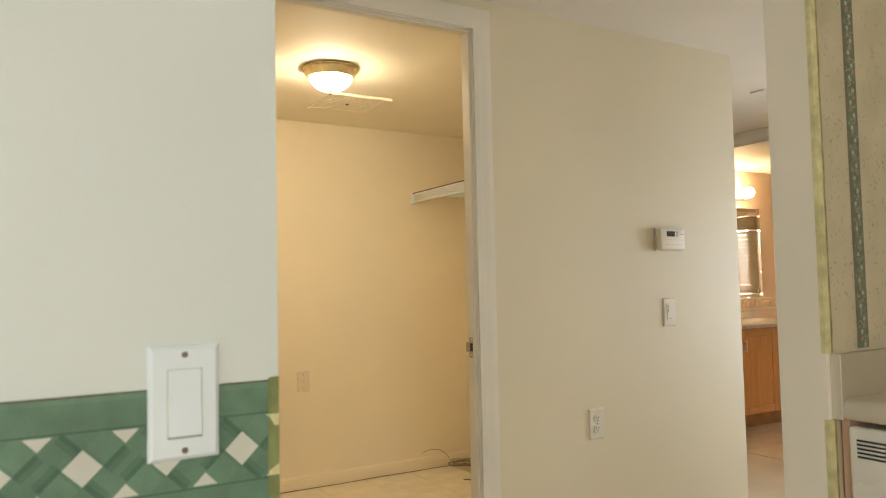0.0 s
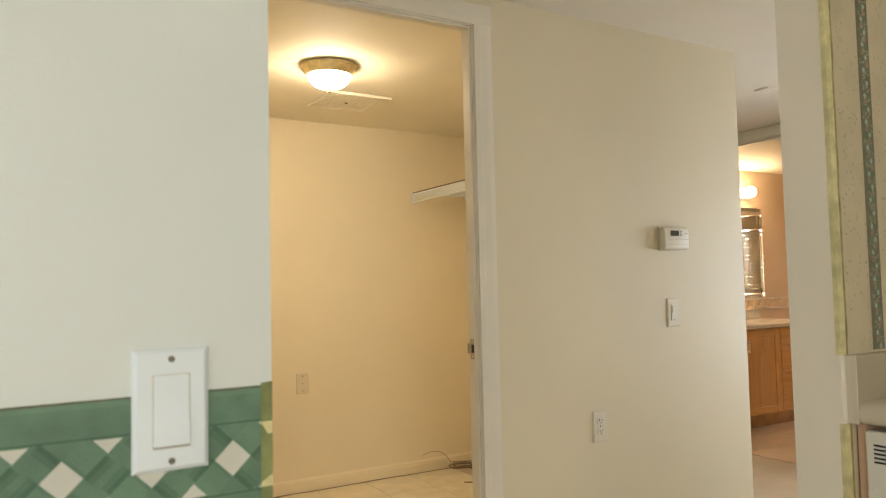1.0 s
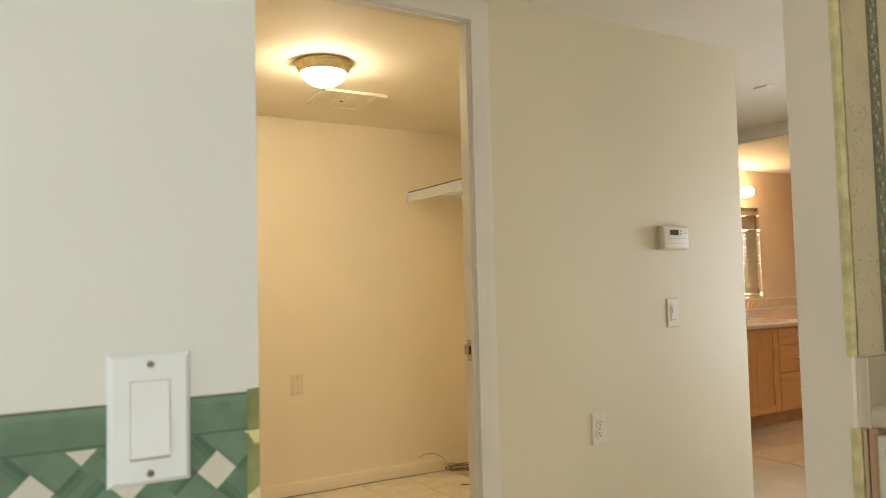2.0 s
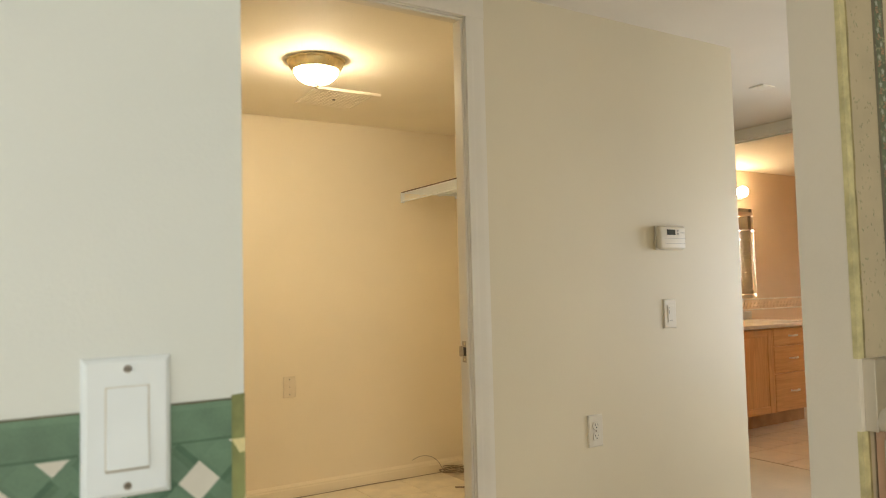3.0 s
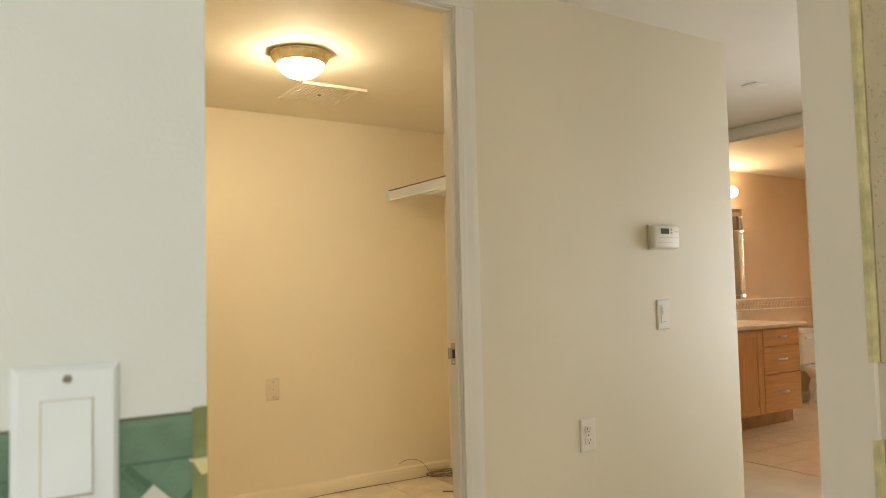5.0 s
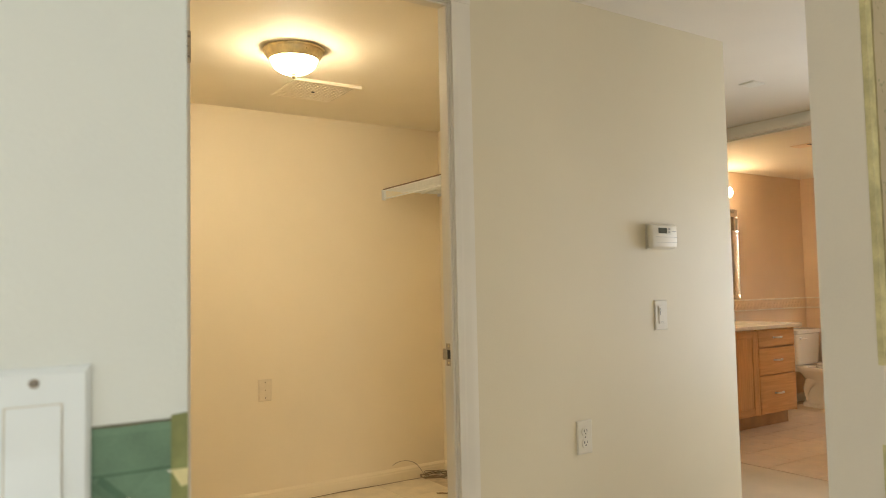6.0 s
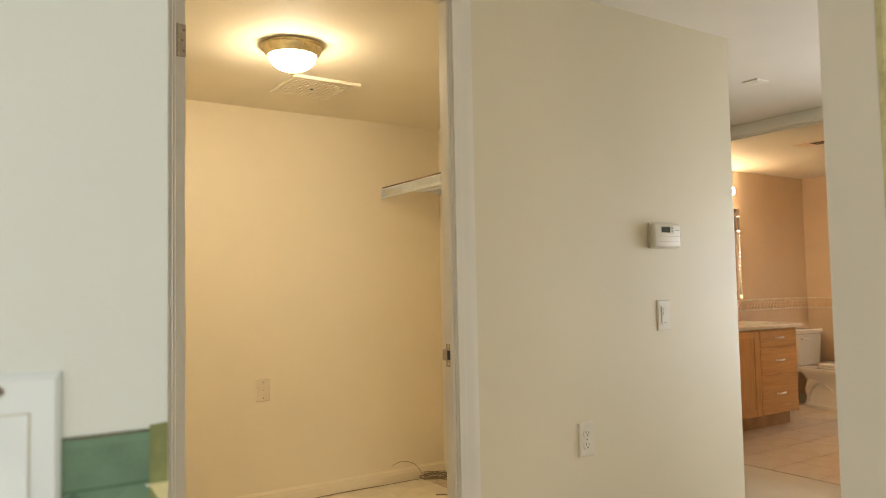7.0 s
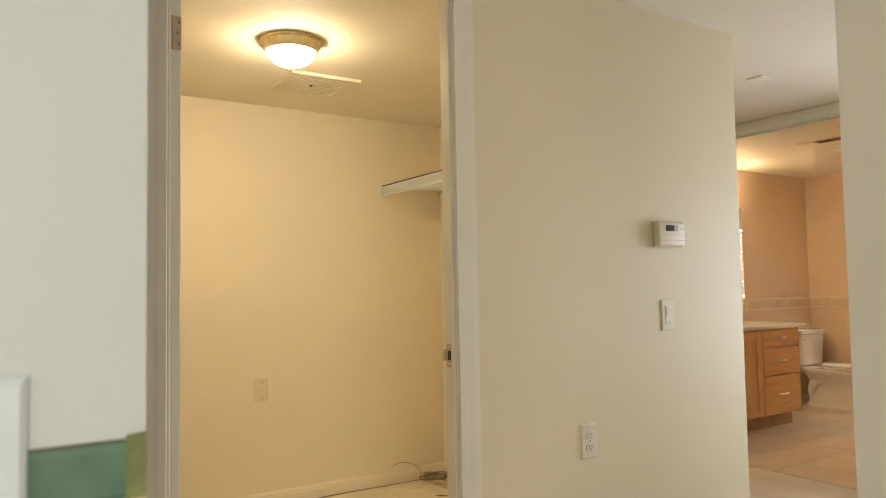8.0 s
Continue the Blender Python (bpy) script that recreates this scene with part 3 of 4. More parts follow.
def duplex_outlet():
    t = thing("wall_outlet", (0, 0, 0), "white duplex wall outlet with cover plate", "outlet")
    part("cover_plate", plate(nb(), 0.07, 0.114), M_IVORY, t)
    for z in (0.0195, -0.0195):
        bm = nb()
        pts = []
        for i in range(28):
            a = 2 * math.pi * i / 28
            pts.append((0.0172 * math.cos(a), max(-0.0135, min(0.0135, 0.0172 * math.sin(a)))))
        loft(bm, [[(x, -0.006, z + q) for x, q in pts], [(x, -0.0082, z + q) for x, q in pts], [(x * 0.94, -0.0088, z + q * 0.94) for x, q in pts]])
        f = part("receptacle", bm, M_IVORY, t)
        part("slot", box(nb(), -0.0074, -0.0052, -0.0092, -0.0086, z - 0.001, z + 0.008), M_DARK, f)
        part("slot", box(nb(), 0.0052, 0.007, -0.0092, -0.0086, z, z + 0.007), M_DARK, f)
        part("ground_hole", cyl(nb(), pose(0, -0.0089, z - 0.0065, 90, 0, 0), 0.0026, 0.0007, 12), M_DARK, f)
    screw(t, 0, -0.0064, 0, 0.0028)
    return t


def jack_plate():
    t = thing("wall_plate", (0, 0, 0), "cream cover plate with a small jack on the closet wall", "wall plate")
    part("cover_plate", plate(nb(), 0.074, 0.12), mat("aged_plate", (0.77, 0.68, 0.52), 0.4, blotch=0.03, scale=30), t)
    screw(t, 0, -0.0064, 0.042)
    screw(t, 0, -0.0064, -0.042)
    part("jack", cyl(nb(), pose(0, -0.008, 0, 90, 0, 0), 0.0036, 0.004, 16), M_STRIKE, t, "small metal jack")
    return t


place(rocker_switch(), pose(0.1405, KY0, 1.0495))
place(slide_dimmer(), pose(2.296, DY0, 1.04))
place(duplex_outlet(), pose(1.884, DY0, 0.636))
place(jack_plate(), pose(1.468, CY, 0.622))

thermo = thing("thermostat", (2.3, DY0, 1.336), "ivory programmable thermostat with a small grey display", "thermostat")
part("base", box(nb(), 2.227, 2.37, DY0 - 0.008, DY0, 1.288, 1.384, 0.003), M_IVORY, thermo)
body_ = part("body", box(nb(), 2.224, 2.373, DY0 - 0.034, DY0 - 0.0075, 1.29, 1.382, 0.012, 4), M_IVORY, thermo, "", True)
part("display_bezel", box(nb(), 2.259, 2.333, DY0 - 0.0352, DY0 - 0.0335, 1.343, 1.3705, 0.0006, 1), M_IVORY, body_)
part("display", box(nb(), 2.262, 2.309, DY0 - 0.0358, DY0 - 0.035, 1.3465, 1.3675), M_LCD, body_, "grey liquid crystal display")
for z in (1.3515, 1.3635):
    part("button", box(nb(), 2.317, 2.327, DY0 - 0.0368, DY0 - 0.035, z - 0.0035, z + 0.0035, 0.001, 1), M_GREY, body_)
part("logo_bar", box(nb(), 2.34, 2.362, DY0 - 0.0345, DY0 - 0.0338, 1.354, 1.357), M_GREY, body_)
part("cover_seam", box(nb(), 2.25, 2.368, DY0 - 0.0344, DY0 - 0.0338, 1.3325, 1.3335), M_GREY, body_)
part("cover_seam", box(nb(), 2.25, 2.368, DY0 - 0.0344, DY0 - 0.0338, 1.3125, 1.3135), M_GREY, body_)


# ---- cable on the closet floor ----
def cable(name, points, r, parent):
    cu = bpy.data.curves.new(name, "CURVE")
    cu.dimensions, cu.bevel_depth, cu.bevel_resolution, cu.resolution_u = "3D", r, 2, 8
    sp = cu.splines.new("NURBS")
    sp.points.add(len(points) - 1)
    for p, q in zip(sp.points, points):
        p.co = (*q, 1)
    sp.use_endpoint_u, sp.order_u = True, 4
    ob = new(name, cu)
    dg = bpy.context.evaluated_depsgraph_get()
    me = bpy.data.meshes.new_from_object(ob.evaluated_get(dg))
    bpy.data.objects.remove(ob)
    me.materials.clear()
    me.materials.append(M_CABLE)
    ob = new(name, me)
    ob.parent = parent
    ob.matrix_parent_inverse = parent.matrix_world.inverted()
    return ob


rng = random.Random(4)
coil = thing("loose_cable", (2.5, 4.08, 0), "thin dark cable lying along the wall, ending in a coil", "cable")
cable("run", [(0.9 + 0.16 * i, CY - 0.024 - 0.008 * math.sin(i * 1.7) - (0.02 if i > 9 else 0), 0.004) for i in range(11)] + [(2.56, 4.1, 0.004)], 0.0014, coil)
cable("loose_end", [(2.216, 4.08, 0.118), (2.244, 4.09, 0.129), (2.304, 4.1, 0.136), (2.384, 4.1, 0.112), (2.43, 4.1, 0.055), (2.45, 4.1, 0.01), (2.49, 4.09, 0.004)], 0.0015, coil)
pts = []
for i in range(70):
    a = i * 0.55
    r = 0.09 + 0.025 * math.sin(i * 0.9) + rng.uniform(-0.008, 0.008)
    pts.append((2.51 + r * 0.95 * math.cos(a), 4.06 + r * 0.8 * math.sin(a), 0.005 + 0.028 * rng.random() + 0.0002 * i))
cable("coil", pts, 0.002, coil)
scrap = thing("cable_scrap", (2.32, 3.72, 0), "short dark offcut of cable on the closet floor", "cable")
cable("offcut", [(2.33, 3.78, 0.004), (2.35, 3.765, 0.005), (2.375, 3.745, 0.004), (2.39, 3.735, 0.004)], 0.004, scrap)


# ---- bathroom ----
VX0, VX1, VF = 4.42, 5.818, 3.722     # vanity ends and front
vanity = thing("vanity_cabinet", ((VX0 + VX1) / 2, 4.0, 0), "honey maple bathroom vanity with a door and three drawers", "cabinet")
part("body", box(nb(), VX0, VX1, VF + 0.02, BATHY - 0.002, 0.11, 0.782, 0.001, 1), M_OAK, vanity)
part("toe_kick", box(nb(), VX0, VX1 - 0.004, VF + 0.085, BATHY - 0.004, 0, 0.11), mat("toe_board", (0.56, 0.35, 0.19), 0.55, blotch=0.1, scale=10), vanity, "brown recessed toe kick")
for x0, x1 in ((5.302, 5.32), (VX1 - 0.014, VX1)):
    part("stile", box(nb(), x0, x1, VF + 0.004, VF + 0.02, 0.11, 0.782), M_OAK, vanity)


def pull(parent, x, z, length=0.1):
    pts_ = [(-1, 0.0), (-0.96, 0.014), (-0.7, 0.022), (-0.3, 0.026), (0.3, 0.026), (0.7, 0.022), (0.96, 0.014), (1, 0.0)]
    rings = []
    for u, d in pts_:
        h_ = 0.008 if abs(u) < 0.5 else 0.0065
        rings.append([(x + u * length / 2 + 0.003 * math.cos(q) * (1 if abs(u) > 0.9 else 0), VF - d + 0.0035 * math.sin(q) * (0 if abs(u) == 1 else 1), z + h_ * math.cos(q))
                      for q in [2 * math.pi * i / 12 for i in range(12)]])
    part("handle", loft(nb(), rings), M_CHROME, parent, "satin nickel arched handle", True)
    for u in (-1, 1):
        part("rosette", cyl(nb(), pose(x + u * length / 2, VF - 0.001, z, 90, 0, 0), 0.008, 0.003, 16), M_CHROME, parent)


def drawer(z0, z1):
    d = part("drawer", box(nb(), 5.322, VX1 - 0.006, VF, VF + 0.02, z0, z1, 0.003, 2), M_OAK_X, vanity)
    pull(d, 5.572, (z0 + z1) / 2 + 0.005)


drawer(0.64, 0.772)
drawer(0.424, 0.63)
drawer(0.116, 0.414)


def cabinet_door(x0, x1, handle_x):
    d = part("door", box(nb(), x0, x1, VF + 0.006, VF + 0.018, 0.118, 0.77), M_OAK, vanity)
    for a, b, c, e in ((x0, x0 + 0.055, 0.116, 0.772), (x1 - 0.055, x1, 0.116, 0.772)):
        part("door_stile", box(nb(), a, b, VF, VF + 0.02, c, e, 0.003, 2), M_OAK, d)
    for c, e in ((0.116, 0.171), (0.717, 0.772)):
        part("door_rail", box(nb(), x0 + 0.055, x1 - 0.055, VF, VF + 0.02, c, e, 0.003, 2), M_OAK_X, d)
    h = part("handle", rod((handle_x, VF - 0.024, 0.6), (handle_x, VF - 0.024, 0.7), 0.005, 12), M_CHROME, d, "satin nickel bar handle", True)
    for z in (0.612, 0.688):
        part("post", rod((handle_x, VF - 0.024, z), (handle_x, VF + 0.002, z), 0.004, 10), M_CHROME, h)


cabinet_door(4.87, 5.3, 4.9)
cabinet_door(4.435, 4.865, 4.835)

top = thing("countertop", ((VX0 + VX1) / 2, 4.0, 0.784), "cream cultured marble vanity top with a backsplash", "countertop")
part("slab", box(nb(), VX0 - 0.02, 5.89, VF - 0.03, BATHY - 0.001, 0.783, 0.816, 0.008, 3), M_VANITY_TOP, top, "", True)
part("backsplash", box(nb(), VX0 - 0.02, 5.885, BATHY - 0.02, BATHY - 0.001, 0.816, 0.887, 0.004, 2), M_VANITY_TOP, top)

# frameless mirror with bevelled edges
mirror = thing("wall_mirror", (5.27, BATHY, 1.41), "large silver mirror hanging above the vanity counter", "mirror")
MX0, MX1, MZ0, MZ1 = 4.55, 5.992, 1.004, 1.824
bm = nb()
loft(bm, [[(x, y, z) for x, z in ((MX0 + i, MZ0 + i), (MX1 - i, MZ0 + i), (MX1 - i, MZ1 - i), (MX0 + i, MZ1 - i))]
          for i, y in ((0, BATHY - 0.001), (0, BATHY - 0.0066), (0.03, BATHY - 0.0042))])
part("glass", bm, M_MIRROR, mirror)

# globe light bar
light_bar = thing("vanity_light", (5.3, BATHY, 1.96), "brass light bar with lit globe bulbs above the mirror", "wall light")
part("bar", box(nb(), 4.82, 5.8, BATHY - 0.045, BATHY - 0.001, 1.9, 2.0, 0.006), M_CHROME, light_bar, "polished metal bar")
for x in (4.92, 5.18, 5.44, 5.7):
    s_ = part("socket", cyl(nb(), pose(x, BATHY - 0.055, 1.955, 90, 0, 0), 0.026, 0.03, 20), M_CHROME, light_bar)
    part("globe_bulb", bmesh_sphere((x, BATHY - 0.115, 1.955), 0.05, 24), M_GLOBE, s_, "glowing white globe bulb", True)


# toilet
toilet = thing("toilet", (6.72, 4.0, 0), "cream porcelain two-piece toilet with closed lid", "toilet")
TX = 6.722


def oval(cx, cy, z, w, front, back, n=32, sq=2.3):
    r = []
    for i in range(n):
        a = 2 * math.pi * i / n
        c, s_ = math.cos(a), math.sin(a)
        ex = 2 / sq
        x = cx + w * math.copysign(abs(c) ** ex, c)
        y = cy + (back if s_ > 0 else front) * math.copysign(abs(s_) ** ex, s_)
        r.append((x, y, z * 0.957 if z < 0.45 and cy < 4.1 else z + (0.01 if cy > 4.1 else 0)))
    return r


part("bowl", loft(nb(), [oval(TX, 3.88, 0.0, 0.142, 0.29, 0.31, sq=3), oval(TX, 3.88, 0.028, 0.14, 0.288, 0.308, sq=3), oval(TX, 3.88, 0.045, 0.124, 0.268, 0.3, sq=2.8),
                         oval(TX, 3.87, 0.12, 0.116, 0.25, 0.295), oval(TX, 3.86, 0.2, 0.12, 0.25, 0.3), oval(TX, 3.85, 0.26, 0.142, 0.265, 0.315, sq=2.6),
                         oval(TX, 3.84, 0.31, 0.172, 0.282, 0.35, sq=2.8), oval(TX, 3.83, 0.345, 0.188, 0.297, 0.39, sq=3), oval(TX, 3.83, 0.375, 0.192, 0.302, 0.395, sq=3),
                         oval(TX, 3.83, 0.383, 0.188, 0.298, 0.39, sq=3)]),
     M_PORCELAIN, toilet, "", True)
for sx in (-1, 1):
    bm = nb()
    rings = []
    path_ = [(4.12, 0.07), (4.13, 0.14), (4.1, 0.21), (4.04, 0.255), (3.97, 0.25), (3.92, 0.205), (3.87, 0.15), (3.8, 0.125)]
    for k, (y, z) in enumerate(path_):
        r = 0.038 + 0.012 * math.sin(k * 0.45)
        rings.append([(TX + sx * (0.079 + 0.017 * math.sin(math.pi * k / 7)) + 0.75 * r * math.cos(a), y + 0.35 * r * math.sin(a), z + r * math.sin(a))
                      for a in [2 * math.pi * i / 14 for i in range(14)]])
    part("trapway", loft(bm, rings), M_PORCELAIN, toilet, "", True)
part("deck", box(nb(), TX - 0.13, TX + 0.13, 4.02, 4.27, 0.31, 0.372, 0.02, 3), M_PORCELAIN, toilet, "", True)
part("seat", loft(nb(), [oval(TX, 3.83, 0.385, 0.184, 0.295, 0.2), oval(TX, 3.83, 0.39, 0.19, 0.3, 0.205), oval(TX, 3.83, 0.402, 0.19, 0.3, 0.205), oval(TX, 3.83, 0.406, 0.184, 0.295, 0.2)]),
     M_PORCELAIN, toilet, "", True)
part("lid", loft(nb(), [oval(TX, 3.83, 0.409, 0.183, 0.292, 0.2), oval(TX, 3.83, 0.413, 0.188, 0.297, 0.204), oval(TX, 3.83, 0.423, 0.186, 0.294, 0.202), oval(TX, 3.83, 0.43, 0.172, 0.28, 0.19)]),
     M_PORCELAIN, toilet, "", True)
part("tank", loft(nb(), [oval(TX, 4.215, 0.37, 0.17, 0.075, 0.095, sq=7), oval(TX, 4.215, 0.39, 0.178, 0.083, 0.098, sq=7), oval(TX, 4.215, 0.655, 0.198, 0.095, 0.104, sq=7)]),
     M_PORCELAIN, toilet, "", True)
part("tank_lid", loft(nb(), [oval(TX, 4.213, 0.656, 0.2, 0.098, 0.104, sq=7), oval(TX, 4.213, 0.661, 0.21, 0.106, 0.108, sq=7), oval(TX, 4.213, 0.69, 0.21, 0.106, 0.108, sq=7), oval(TX, 4.213, 0.698, 0.2, 0.096, 0.1, sq=7)]),
     M_PORCELAIN, toilet, "", True)
lev = part("flush_lever", rod((TX - 0.155, 4.108, 0.628), (TX - 0.085, 4.1, 0.62), 0.006, 10), M_CHROME, toilet, "chrome flush lever", True)
part("pivot", cyl(nb(), pose(TX - 0.152, 4.117, 0.628, 90, 0, 0), 0.012, 0.02, 16), M_CHROME, lev)

# ceiling fittings
slot_vent = thing("slot_vent", (5.32, 3.1, CEIL), "tan slotted ceiling vent in the bathroom", "vent")
part("frame", box(nb(), 5.255, 5.375, 2.82, 3.345, CEIL - 0.006, CEIL - 0.0005, 0.002, 1), M_BATH, slot_vent)
for i in range(5):
    x = 5.268 + i * 0.021
    part("slot", box(nb(), x, x + 0.011, 2.84, 3.22, CEIL - 0.0075, CEIL - 0.0058), M_DARK, slot_vent)
diffuser = thing("ceiling_register", (3.44, 2.44, CEIL), "small white square ceiling register in the passage", "vent")
part("frame", box(nb(), 3.39, 3.49, 2.4, 2.485, CEIL - 0.008, CEIL - 0.0005, 0.003, 2), M_TRIM, diffuser)
for i in range(4):
    part("louvre", box(nb(), 3.402, 3.478, 2.409 + i * 0.018, 2.42 + i * 0.018, CEIL - 0.0098, CEIL - 0.0075, 0.001, 1), M_TRIM, diffuser)
detector = thing("ceiling_fitting", (5.79, 3.31, CEIL), "small round white ceiling fitting in the bathroom", "ceiling fitting")
part("disc", spin(nb(), [(0, -0.012), (0.03, -0.012), (0.045, -0.006), (0.047, -0.0005), (0, -0.0005)], (5.79, 3.31, CEIL), 24), M_PLASTIC, detector, "", True)

# ---- kitchen counter corner ----
counter = thing("kitchen_counter", (1.6, 0.5, 0.92), "cream laminate countertop with rounded front and end splash", "countertop")
prof = [(1.9, 0.907), (1.9, 0.945), (1.3, 0.945), (1.288, 0.9435), (1.279, 0.939), (1.274, 0.931), (1.273, 0.922), (1.276, 0.913), (1.283, 0.908), (1.29, 0.907)]
bm = nb()
ends = [[bm.verts.new((x, y, z)) for x, z in prof] for y in (0.1, 0.795)]
for i in range(len(prof)):
    j = (i + 1) % len(prof)
    bm.faces.new((ends[0][i], ends[0][j], ends[1][j], ends[1][i]))
bm.faces.new(ends[0]), bm.faces.new(ends[1])
bmesh.ops.recalc_face_normals(bm, faces=bm.faces)
part("slab", bm, M_LAMINATE, counter, "", True)
part("end_cap", box(nb(), 1.2712, 1.2738, 0.795, KY0 - 0.0005, 0.9075, 1.026, 0.0006, 1), M_LAMINATE, counter)
# splash front is the same laminate darkened: its shade is in the colour
part("end_splash", box(nb(), 1.274, 1.9, 0.7955, KY0 - 0.0005, 0.908, 1.0255, 0.0015, 1), mat("splash_laminate", (0.43, 0.36, 0.245), 0.4, blotch=0.03, scale=8, grain=0.03), counter)
stile = thing("cabinet_filler", (1.31, 0.8, 0), "reddish brown wooden filler stile beside the dishwasher", "cabinet filler")
part("stile_board", box(nb(), 1.292, 1.9, 0.7958, 0.8105, 0.0, 0.9065, 0.001, 1), M_STILE, stile)
washer = thing("dishwasher", (1.6, 0.5, 0), "white dishwasher with louvred vent under the counter", "dishwasher")
part("body", box(nb(), 1.31, 1.88, 0.2, 0.795, 0.0, 0.895), M_APPLIANCE, washer)
panel = part("control_panel", box(nb(), 1.283, 1.31, 0.2, 0.7945, 0.74, 0.897, 0.006, 3), M_APPLIANCE, washer, "", True)
for i in range(5):
    z = 0.874 - i * 0.0072
    part("louvre_slot", box(nb(), 1.2815, 1.286, 0.63, 0.778, z - 0.0016, z + 0.0016), M_DARK, panel)
part("door_panel", box(nb(), 1.288, 1.31, 0.2, 0.7945, 0.11, 0.737, 0.005, 2), M_APPLIANCE, washer, "", True)
part("support_panel", box(nb(), 1.302, 1.9, 0.12, 0.16, 0.0, 0.9065), M_STILE, counter, "brown wooden end panel")


# ---- printed papers in the kitchen ----
def sheet(bm, pts, y):
    return bm.faces.new([bm.verts.new((x, y, z)) for x, z in pts])


def clip(pts, axis, lim, keep_less):
    out = []
    for i in range(len(pts)):
        p, q = pts[i], pts[(i + 1) % len(pts)]
        a, b = p[axis] - lim, q[axis] - lim
        ia, ib = (a <= 0, b <= 0) if keep_less else (a >= 0, b >= 0)
        if ia:
            out.append(p)
        if ia != ib:
            t = a / (a - b)
            out.append((p[0] + t * (q[0] - p[0]), p[1] + t * (q[1] - p[1])))
    return out


def clipped(pts, x0, x1, z0, z1):
    for axis, lim, less in ((0, x0, False), (0, x1, True), (1, z0, False), (1, z1, True)):
        if len(pts) < 3:
            return []
        pts = clip(pts, axis, lim, less)
    return pts if len(pts) > 2 else []


BZ, BH, PITCH = 0.9945, 0.0335, 0.0766
border = thing("wallpaper_border", (-0.3, KY0, BZ), "green lattice wallpaper border with cream diamonds, edge yellowed", "wallpaper")
part("backing", box(nb(), -1.2, KXL, KY0 - 0.0008, KY0, 0.925, 1.064), M_GREEN, border)
bm = nb()
sheet(bm, [(-1.2, 1.0575), (KXL, 1.0575), (KXL, 1.064), (-1.2, 1.064)], KY0 - 0.0011)
sheet(bm, [(-1.2, 0.925), (KXL, 0.925), (KXL, 0.9315), (-1.2, 0.9315)], KY0 - 0.0011)
part("edge_line", bm, M_GREEN_L, border)
bm = nb()
n = 160
for i in range(n):
    xa, xb = -1.2 + (KXL + 1.2) * i / n, -1.2 + (KXL + 1.2) * (i + 1) / n
    ha, hb = (0.0009 + 0.0007 * noise.noise((k * 0.43, 7.7, 0.2)) for k in (i, i + 1))
    sheet(bm, [(xa, 1.0636 - ha), (xb, 1.0636 - hb), (xb, 1.0646), (xa, 1.0646)], KY0 - 0.0013)
part("torn_edge", bm, mat("torn_paper", (0.13, 0.12, 0.07), 0.7, blotch=0.2, scale=60), border, "dark torn paper edge")
bm = nb()
for z0, z1 in ((1.0285, 1.0305), (0.9585, 0.9605)):
    sheet(bm, [(-1.2, z0), (KXL, z0), (KXL, z1), (-1.2, z1)], KY0 - 0.0011)
part("rail_line", bm, M_GREEN_D, border)


def patch(name, pts_, y, material, parent):
    bm_ = nb()
    sheet(bm_, pts_, y)
    part(name, bm_, material, parent)


G = 0.0178
for k in range(-17, 4):
    cx = 0.047 + k * PITCH
    for poly in ([(cx - G, BZ), (cx, BZ - G), (cx + G, BZ), (cx, BZ + G)],
                 [(cx + PITCH / 2 - 0.0125, 1.0275), (cx + PITCH / 2, 1.0145), (cx + PITCH / 2 + 0.0125, 1.0275)],
                 [(cx + PITCH / 2 - 0.0125, 0.9615), (cx + PITCH / 2 + 0.0125, 0.9615), (cx + PITCH / 2, 0.9745)]):
        q = clipped(poly, -1.2, KXL, 0.9605, 1.0285)
        if q:
            patch("cream_diamond", q, KY0 - 0.0012, M_CREAM, border)
    # woven laths: a shaded sliver where each passes beneath its neighbour
    for sx, sz in ((1, 1), (-1, -1)):
        for d, y, mm in ((0.0075, KY0 - 0.00095, M_GREEN_M), (0.0035, KY0 - 0.00105, M_GREEN_D)):
            for quad in ([(cx + sx * G, BZ), (cx + sx * G * 2.05, BZ + sz * G * 1.05), (cx + sx * (G * 2.05 + d), BZ + sz * (G * 1.05 - d)), (cx + sx * (G + d), BZ - sz * d)],
                         [(cx, BZ + sz * G), (cx - sx * G * 0.98, BZ + sz * G * 1.98), (cx - sx * (G * 0.98 + d), BZ + sz * (G * 1.98 - d)), (cx - sx * d, BZ + sz * (G - d))]):
                q = clipped(quad, -1.2, KXL, 0.9605, 1.0285)
                if q:
                    patch("lath_shade", q, y, mm, border)
        q = clipped([(cx + sx * G * 0.15, BZ + sz * G * 1.15), (cx + sx * G * 1.9, BZ + sz * G * 2.9), (cx + sx * G * 2.9, BZ + sz * G * 1.9), (cx + sx * G * 1.15, BZ + sz * G * 0.15)], -1.2, KXL, 0.9605, 1.0285)
        if q:
            patch("lath", q, KY0 - 0.0009, M_GREEN_L, border)
bm = nb()
sheet(bm, clipped([(0.2285, 0.925), (KXL, 0.925), (KXL, 1.068), (0.229, 1.067)], -1, 1, 0, 2), KY0 - 0.0016)
M_STAIN = mat("yellow_film", (0.24, 0.26, 0.1), 0.4, blotch=0.15, scale=40)
part("yellowed_edge", bm, M_STAIN, border, "yellowed glue film on the edge")
